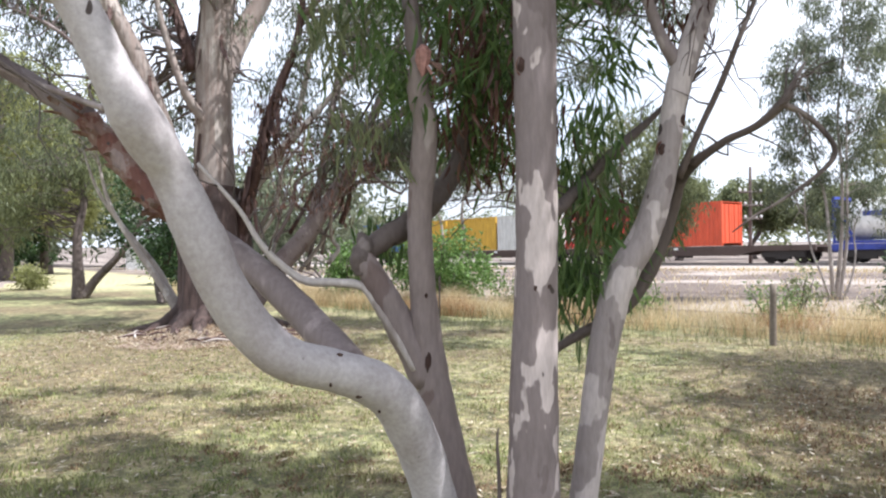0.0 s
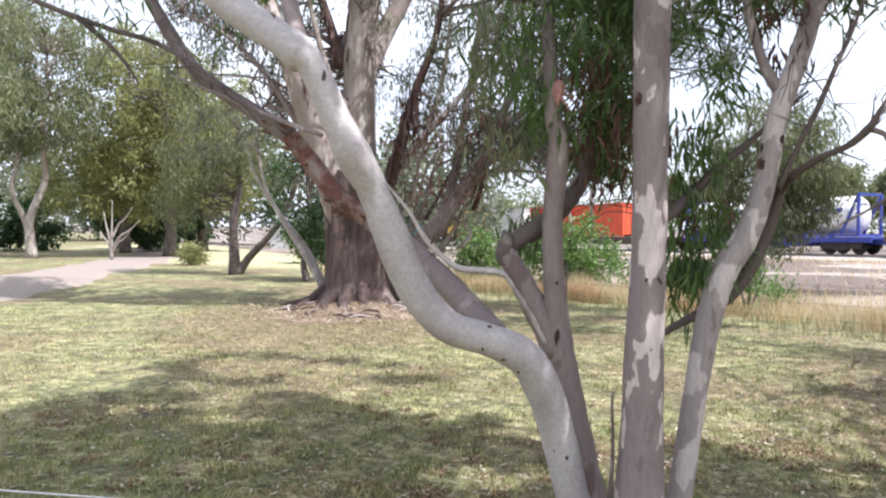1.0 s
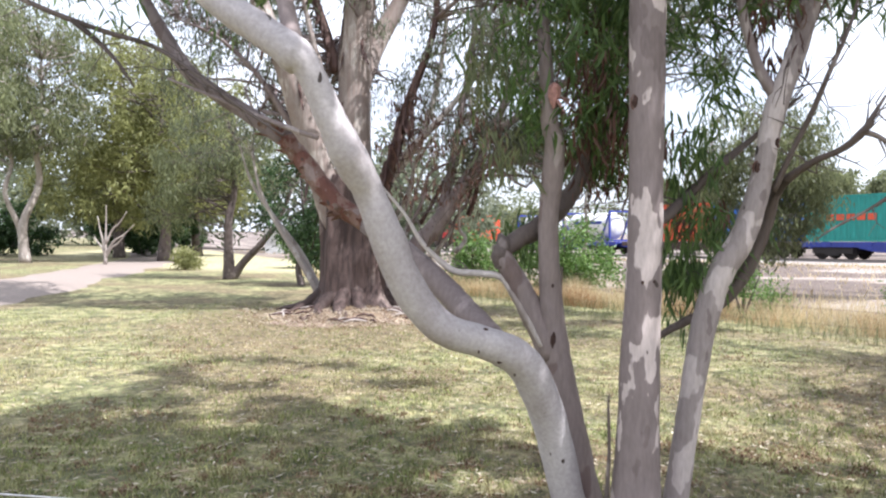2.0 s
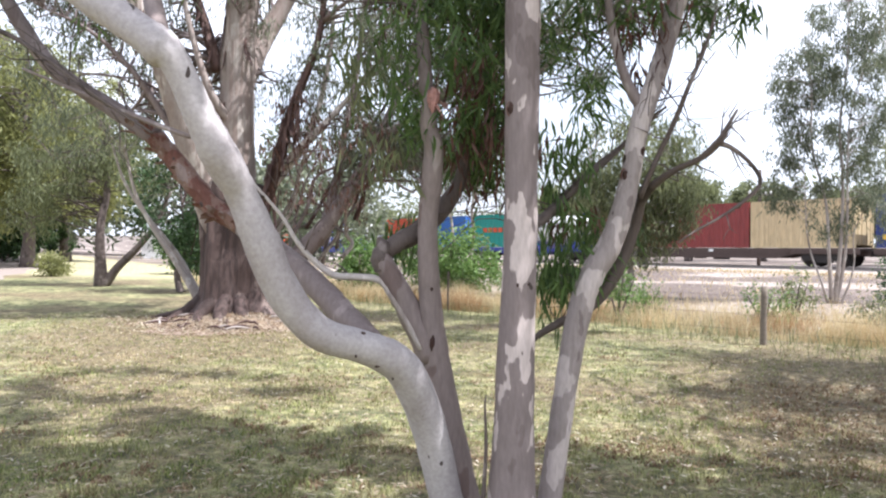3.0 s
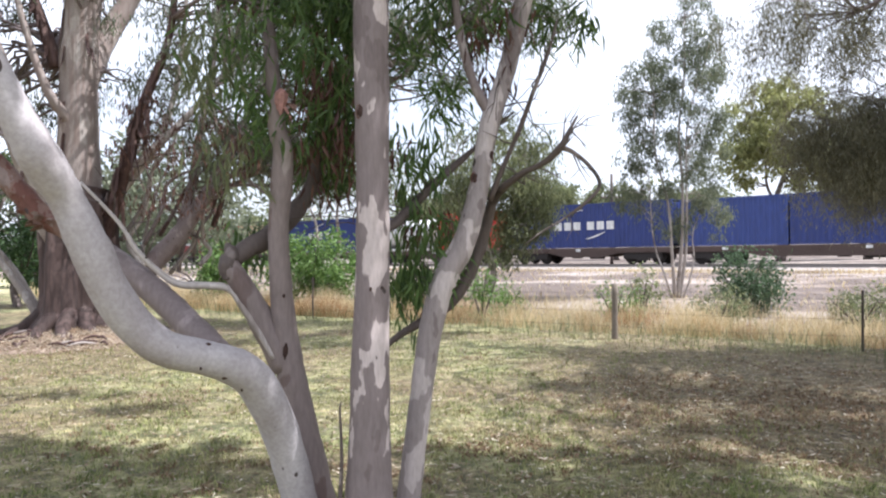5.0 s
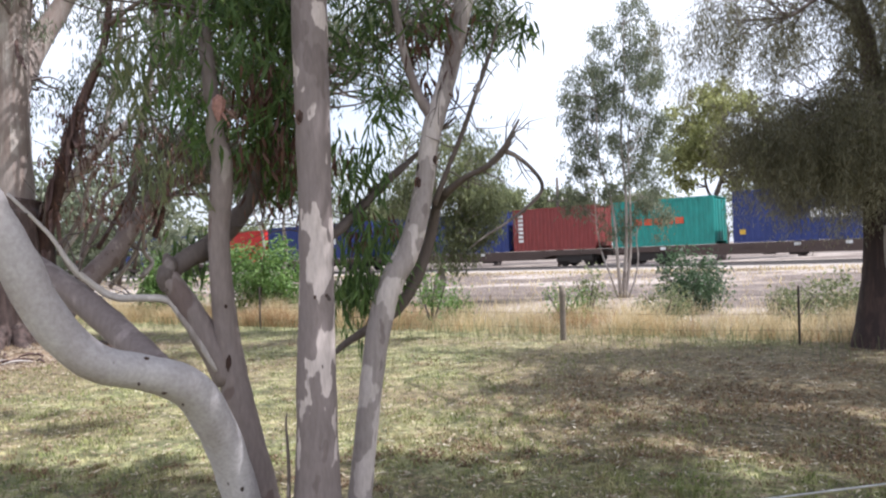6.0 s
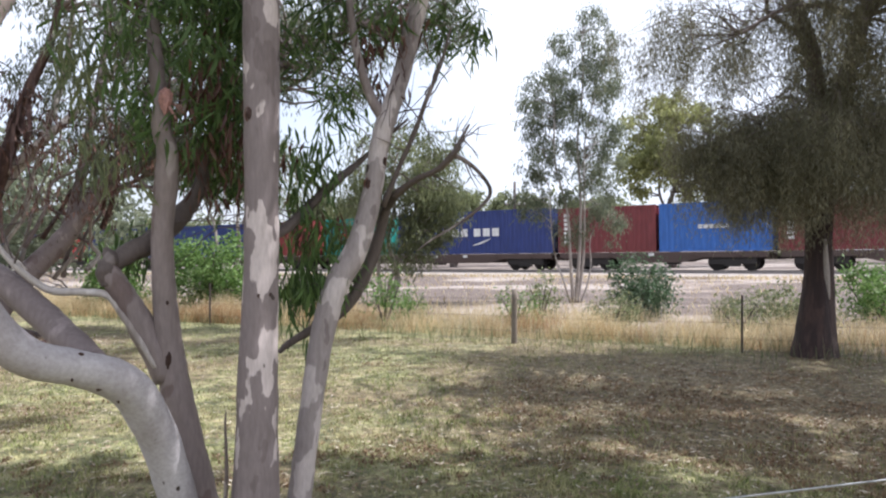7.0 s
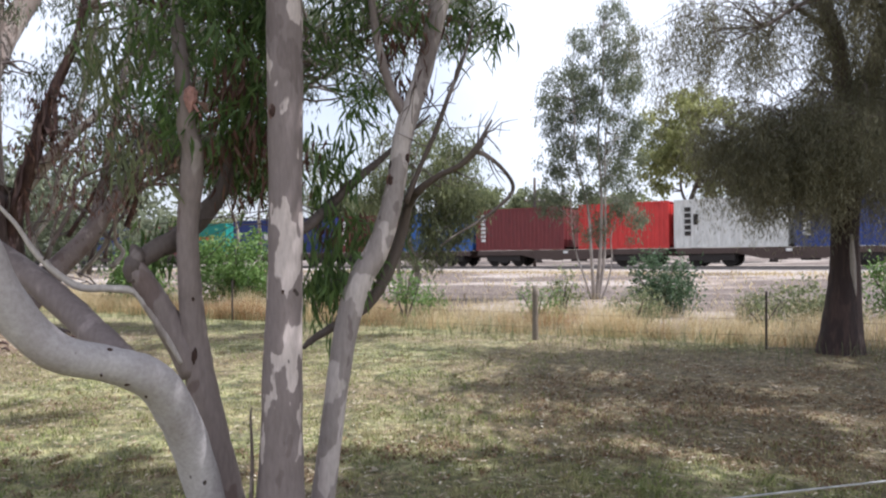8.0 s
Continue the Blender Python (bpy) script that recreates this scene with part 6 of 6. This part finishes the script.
def ribbed(bm, length, h, y, out, z0, pitch=0.28, depth=0.036):
    """A corrugated steel wall."""
    n = max(4, int(length / pitch))
    xs = []
    for k in range(n):
        a = -length / 2 + k * length / n
        w = length / n
        xs += [(a, 0), (a + w * 0.25, 0), (a + w * 0.5, 1), (a + w * 0.75, 1)]
    xs.append((length / 2, 0))
    lo = [bm.verts.new((x, y - out * depth * s, z0)) for x, s in xs]
    hi = [bm.verts.new((x, y - out * depth * s, z0 + h)) for x, s in xs]
    for k in range(len(xs) - 1):
        bm.faces.new((lo[k], lo[k + 1], hi[k + 1], hi[k]))


def container(q_front, q_back, colour, h=2.74, marks="", label=""):
    """A freight container; local x forward, y to the near side, origin at its floor's middle."""
    ln, w = q_front - q_back, 2.44
    label = label or f"{colour} corrugated steel freight container on a rail wagon"
    t = thing("container", (0, 0, 0), label, "container", "containers on the train")
    m = PAINTS[colour]
    for y, out, nm in ((w / 2, 1, "side_panel"), (-w / 2, -1, "side_panel")):
        bm = bmesh.new()
        ribbed(bm, ln - 0.24, h - 0.30, y - out * 0.012, out, 0.16)
        part_bm(nm, bm, m, t)
    e = ln / 2
    box_part("roof", m, t, "", (-e + 0.05, e - 0.05, -w / 2 + 0.03, w / 2 - 0.03, h - 0.06, h - 0.02))
    box_part("front_panel", m, t, "", (e - 0.10, e - 0.05, -w / 2 + 0.1, w / 2 - 0.1, 0.14, h - 0.14))
    for y0, y1 in ((-w / 2 + 0.1, -0.01), (0.01, w / 2 - 0.1)):
        d = box_part("door", m, t, "", (-e + 0.03, -e + 0.08, y0, y1, 0.16, h - 0.16))
        for yy in (y0 + 0.3, y1 - 0.3):
            box_part("lock_rod", m, d, "", (-e - 0.005, -e + 0.025, yy - 0.02, yy + 0.02, 0.12, h - 0.12))
    for sx in (-1, 1):
        for sy in (-1, 1):
            box_part("corner_post", m, t, "", tuple(sorted((sx * e, sx * (e - 0.12)))) + tuple(sorted((sy * w / 2, sy * (w / 2 - 0.12)))) + (0, h))
    for sy in (-1, 1):
        yy = tuple(sorted((sy * w / 2, sy * (w / 2 - 0.07))))
        box_part("rail_beam", m, t, "", (-e + 0.12, e - 0.12, *yy, h - 0.14, h - 0.004))
        box_part("rail_beam", m, t, "", (-e + 0.12, e - 0.12, *yy, 0, 0.16))
    y = w / 2 + 0.012
    def bars(mm, lb, *bx):
        for a, b, c, d in bx:
            box_part("marking", mm, t, lb, (a, b, y - 0.03, y, c, d))
    if marks == "line":       # big white name drawn as bars over a swoosh
        bx = []
        off = 3.9 if ln > 11.8 else 3.5
        x = e - off
        for k in range(6):
            x1 = x - 0.50
            bx += [(x1, x, 1.16, 1.68)]
            x = x1 - (0.50 if k == 2 else 0.20)
        bars(WHITE_M, "white lettering shown as plain bars", *bx)
        for a0, a1, z0, up in ((0.8, 2.1, 2.0, 1), (2.3, 3.7, 0.98, -1)):
            bm = bmesh.new()
            arc = [(e - off - a0 - (a1 - a0) * q, z0 + up * 0.42 * (math.sin(0.5 * math.pi * q) if up > 0 else math.cos(0.5 * math.pi * q))) for q in np.linspace(0, 1, 10)]
            for (xa, za), (xb, zb), k in zip(arc, arc[1:], range(9)):
                th = 0.03 + 0.09 * math.sin(math.pi * (k + 0.5) / 9)
                vs = [bm.verts.new(p) for p in ((xa, y, za), (xb, y, zb), (xb, y, zb + th), (xa, y, za + th))]
                bm.faces.new(vs)
            part_bm("marking", bm, WHITE_M, t, "white swoosh")
        if ln < 11.8:
            bars(YELLOW_M, "yellow plate", (-e + 0.9, -e + 1.3, 0.5, 1.0))
        else:
            bars(YELLOW_M, "yellow plate", (e - 0.65, e - 0.35, 0.45, 0.72))
    elif marks == "plate":
        bars(WHITE_M, "white plate", (e - 2.9, e - 2.0, 0.95, 1.55))
    elif marks == "column":   # a column of characters down the front end
        bars(WHITE_M, "column of white characters shown as bars", *[(e - 0.75, e - 0.4, 2.2 - k * 0.27, 2.38 - k * 0.27) for k in range(7)])
    elif marks == "orange":
        bars(PAINTS["orange red"], "orange lettering shown as bars", *[(e - 1.9 - k * 0.62, e - 1.42 - k * 0.62, 1.25, 1.62) for k in range(5)])
    elif marks == "word":
        bars(WHITE_M, "small white word shown as bars", *[(e - 2.4 - k * 0.3, e - 2.16 - k * 0.3, 1.28, 1.5) for k in range(6)])
    elif marks == "dark":
        bars(BOGIE_M, "dark lettering shown as bars", *[(e - 0.95, e - 0.6, 2.05 - k * 0.34, 2.3 - k * 0.34) for k in range(5)], (e - 1.35, e - 1.1, 1.3, 1.9))
    MOVING.append((t, (q_front + q_back) / 2, DECK_H))
    return t


def tank(q_front, q_back, frame_colour, stripe=False):
    """A tank in a container frame."""
    ln, w, h = q_front - q_back, 2.44, 2.55
    t = thing("tank_container", (0, 0, 0), f"white cylindrical tank in a {frame_colour} steel frame on a wagon", "tank", "containers on the train")
    fm = PAINTS[frame_colour]
    e, r = ln / 2, 1.12
    prof = [(-e + 0.25, 0.05), (-e + 0.32, 0.6), (-e + 0.5, 0.95), (-e + 0.75, r), (0, r), (e - 0.75, r), (e - 0.5, 0.95), (e - 0.32, 0.6), (e - 0.25, 0.05)]
    v = np.array([(x, k * math.cos(a), 1.3 + k * math.sin(a)) for x, k in prof for a in np.arange(28) * 2 * math.pi / 28])
    f = [(i * 28 + j, i * 28 + (j + 1) % 28, (i + 1) * 28 + (j + 1) % 28, (i + 1) * 28 + j) for i in range(len(prof) - 1) for j in range(28)]
    part("tank", mesh_from("tank", v, f, PAINTS["tank"], True), t, "white painted tank")
    for sx in (-1, 1):
        xx = tuple(sorted((sx * e, sx * (e - 0.14))))
        for sy in (-1, 1):
            box_part("post", fm, t, "", (*xx, *sorted((sy * w / 2, sy * (w / 2 - 0.14))), 0, h))
        for z in (0, h - 0.14):
            box_part("cross_beam", fm, t, "", (*xx, -w / 2 + 0.14, w / 2 - 0.14, z, z + 0.14))
        for sy in (-1, 1):
            bm = bmesh.new()
            a = Vector((sx * (e - 0.1), sy * (w / 2 - 0.06), h - 0.15))
            b = Vector((sx * (e - 1.1), sy * (w / 2 - 0.06), 0.12))
            d = Vector((0.07, 0, 0))
            n = Vector((0, 0.05, 0))
            c = [bm.verts.new(p) for p in (a - d - n, a + d - n, b + d - n, b - d - n, a - d + n, a + d + n, b + d + n, b - d + n)]
            for q in ((0, 1, 2, 3), (7, 6, 5, 4), (0, 3, 7, 4), (1, 5, 6, 2)):
                bm.faces.new([c[i] for i in q])
            part_bm("brace", bm, fm, t)
    for sy in (-1, 1):
        box_part("side_beam", fm, t, "", (-e + 0.14, e - 0.14, *sorted((sy * w / 2, sy * (w / 2 - 0.12))), 0, 0.16))
    if stripe:
        box_part("marking", fm, t, "blue lettering shown as a bar", (-1.9, 1.5, 1.06, 1.135, 1.45, 1.7))
    MOVING.append((t, (q_front + q_back) / 2, DECK_H))


DECK_H = RAIL_Z + 1.08


def wheelset_mesh():
    bm = bmesh.new()
    for y in (-0.72, 0.72):
        for r0, h, d in ((0.44, 0.11, 0.0), (0.48, 0.03, 0.06 if y < 0 else -0.06), (0.16, 0.2, 0)):
            c = bmesh.ops.create_cone(bm, cap_ends=True, segments=18, radius1=r0, radius2=r0, depth=h)
            bmesh.ops.rotate(bm, verts=c["verts"], matrix=Matrix.Rotation(math.pi / 2, 3, "X"))
            bmesh.ops.translate(bm, verts=c["verts"], vec=(0, y + d, 0))
    c = bmesh.ops.create_cone(bm, cap_ends=True, segments=10, radius1=0.09, radius2=0.09, depth=1.5)
    bmesh.ops.rotate(bm, verts=c["verts"], matrix=Matrix.Rotation(math.pi / 2, 3, "X"))
    me = bpy.data.meshes.new("wheelset")
    bm.to_mesh(me)
    bm.free()
    me.materials.append(BOGIE_M)
    return me


WHEELSET = wheelset_mesh()
WHEELS = []


def wagon(q_front, q_back, m=DECK_M):
    """A flat container wagon on two bogies; origin at rail height."""
    ln = q_front - q_back
    t = thing("flat_wagon", (0, 0, 0), "long flat rail wagon with rusty brown frame and bogies", "rail wagon", "wagons of the train")
    e = ln / 2 - 0.25
    box_part("side_sill", m, t, "", (-e, e, -1.25, -1.12, 0.74, 1.06))
    box_part("side_sill", m, t, "", (-e, e, 1.12, 1.25, 0.74, 1.06))
    box_part("deck", m, t, "", (-e, e, -1.12, 1.12, 0.92, 1.04))
    for y0, y1 in ((-1.24, -1.14), (1.14, 1.24)):   # sills deepen between the bogies
        bm = bmesh.new()
        f = [[bm.verts.new((x, y, z)) for x, z in ((-e + 3.4, 0.735), (-e + 4.6, 0.46), (e - 4.6, 0.46), (e - 3.4, 0.735))] for y in (y0, y1)]
        bm.faces.new(f[0])
        bm.faces.new(f[1][::-1])
        for k in range(4):
            bm.faces.new((f[0][k], f[1][k], f[1][(k + 1) % 4], f[0][(k + 1) % 4]))
        part_bm("fish_belly", bm, m, t)
    box_part("centre_sill", m, t, "", (-e - 0.2, e + 0.2, -0.25, 0.25, 0.62, 0.915))
    for s in np.arange(-e + 1.5, e - 1.4, 2.4):
        box_part("twistlock_plate", WHITE_M if int(s) % 3 == 0 else m, t, "", (s - 0.15, s + 0.15, 1.253, 1.30, 0.84, 1.0))
    for sx in (-1, 1):
        bx = sx * (e - 1.9)
        b = box_part("bogie", BOGIE_M, t, "", (bx - 1.25, bx + 1.25, -1.12, -0.92, 0.36, 0.72), (bx - 1.25, bx + 1.25, 0.92, 1.12, 0.36, 0.72), (bx - 0.3, bx + 0.3, -1.1, 1.1, 0.5, 0.74), (bx - 0.42, bx + 0.42, 0.9, 1.15, 0.24, 0.5))
        for d in (-0.9, 0.9):
            w = part("wheelset", WHEELSET, b)
            w.location = (bx + d, 0, 0.48)
            WHEELS.append((w, bx + d))
        box_part("coupler", BOGIE_M, t, "", tuple(sorted((sx * (e + 0.2), sx * (e + 0.62)))) + (-0.1, 0.1, 0.6, 0.8))
    box_part("brake_gear", BOGIE_M, t, "", (-1.2, -0.3, 0.5, 0.9, 0.35, 0.61), (0.4, 1.0, 0.55, 0.95, 0.4, 0.61))
    MOVING.append((t, (q_front + q_back) / 2, RAIL_Z))


def build_train():
    for a, b in ((69.7, 56.6), (56.3, 37.0), (36.8, 18.0), (17.8, 3.6), (3.4, -12.0), (-12.1, -25.5), (-25.6, -44.2), (-44.4, -57.0), (-57.0, -70.2), (-70.3, -82.7), (-82.8, -101.8), (-102.1, -121.6), (-121.7, -134.2), (-134.3, -147.6), (-147.7, -160.4)):
        wagon(a, b, PAINTS["frame blue"] if a in (17.8, -12.1) else DECK_M)
    container(69.3, 63.2, "white")
    container(63.0, 56.9, "sky blue")
    container(56.0, 49.9, "yellow")
    container(49.7, 43.6, "yellow")
    container(43.4, 37.3, "white")
    container(36.2, 30.1, "red", marks="column")
    container(29.9, 23.8, "orange red")
    tank(17.4, 11.4, "frame blue", True)
    tank(10.6, 4.6, "frame blue", True)
    container(0.6, -5.4, "orange red")
    container(-5.5, -11.6, "sky blue")
    container(-12.5, -18.6, "teal", marks="orange")
    tank(-18.9, -25.0, "frame blue")
    container(-25.8, -31.8, "dull red", marks="plate")
    container(-31.9, -37.7, "dull red", marks="column")
    container(-37.8, -43.7, "cream")
    container(-44.7, -56.7, "blue", 2.85, "line")
    tank(-57.1, -63.5, "white")
    container(-64.0, -70.1, "red")
    container(-70.5, -82.5, "blue", 2.85, "line")
    container(-83.0, -89.0, "deep blue")
    container(-89.1, -94.9, "blue")
    container(-95.3, -101.2, "dull red", marks="column")
    container(-102.3, -108.4, "teal", marks="orange")
    container(-109.4, -121.4, "blue", 2.85, "line")
    container(-121.8, -127.9, "maroon", marks="column")
    container(-128.1, -134.1, "sky blue", marks="word")
    container(-134.4, -140.9, "maroon", marks="column")
    container(-141.9, -147.5, "red")
    container(-147.8, -153.8, "white", marks="dark")
    container(-154.1, -160.1, "deep blue", marks="column")


build_train()


def motions():
    """The train runs past at a steady speed, its wheels turning."""
    for t, q, z in MOVING:
        walk(t, [(k, pose(*along(q + SPEED * k, RAIL_D + 1.22, z), 0, math.degrees(math.atan(GRADE)), TURN)) for k in (0.0, 4.0, 8.0)])
    step = math.degrees(SPEED / FPS / 0.44)
    for w, x in WHEELS:
        walk(w, [(k / FPS, pose(x, 0, 0.48, 0, step * k, 0)) for k in range(8 * FPS + 1)])


motions()
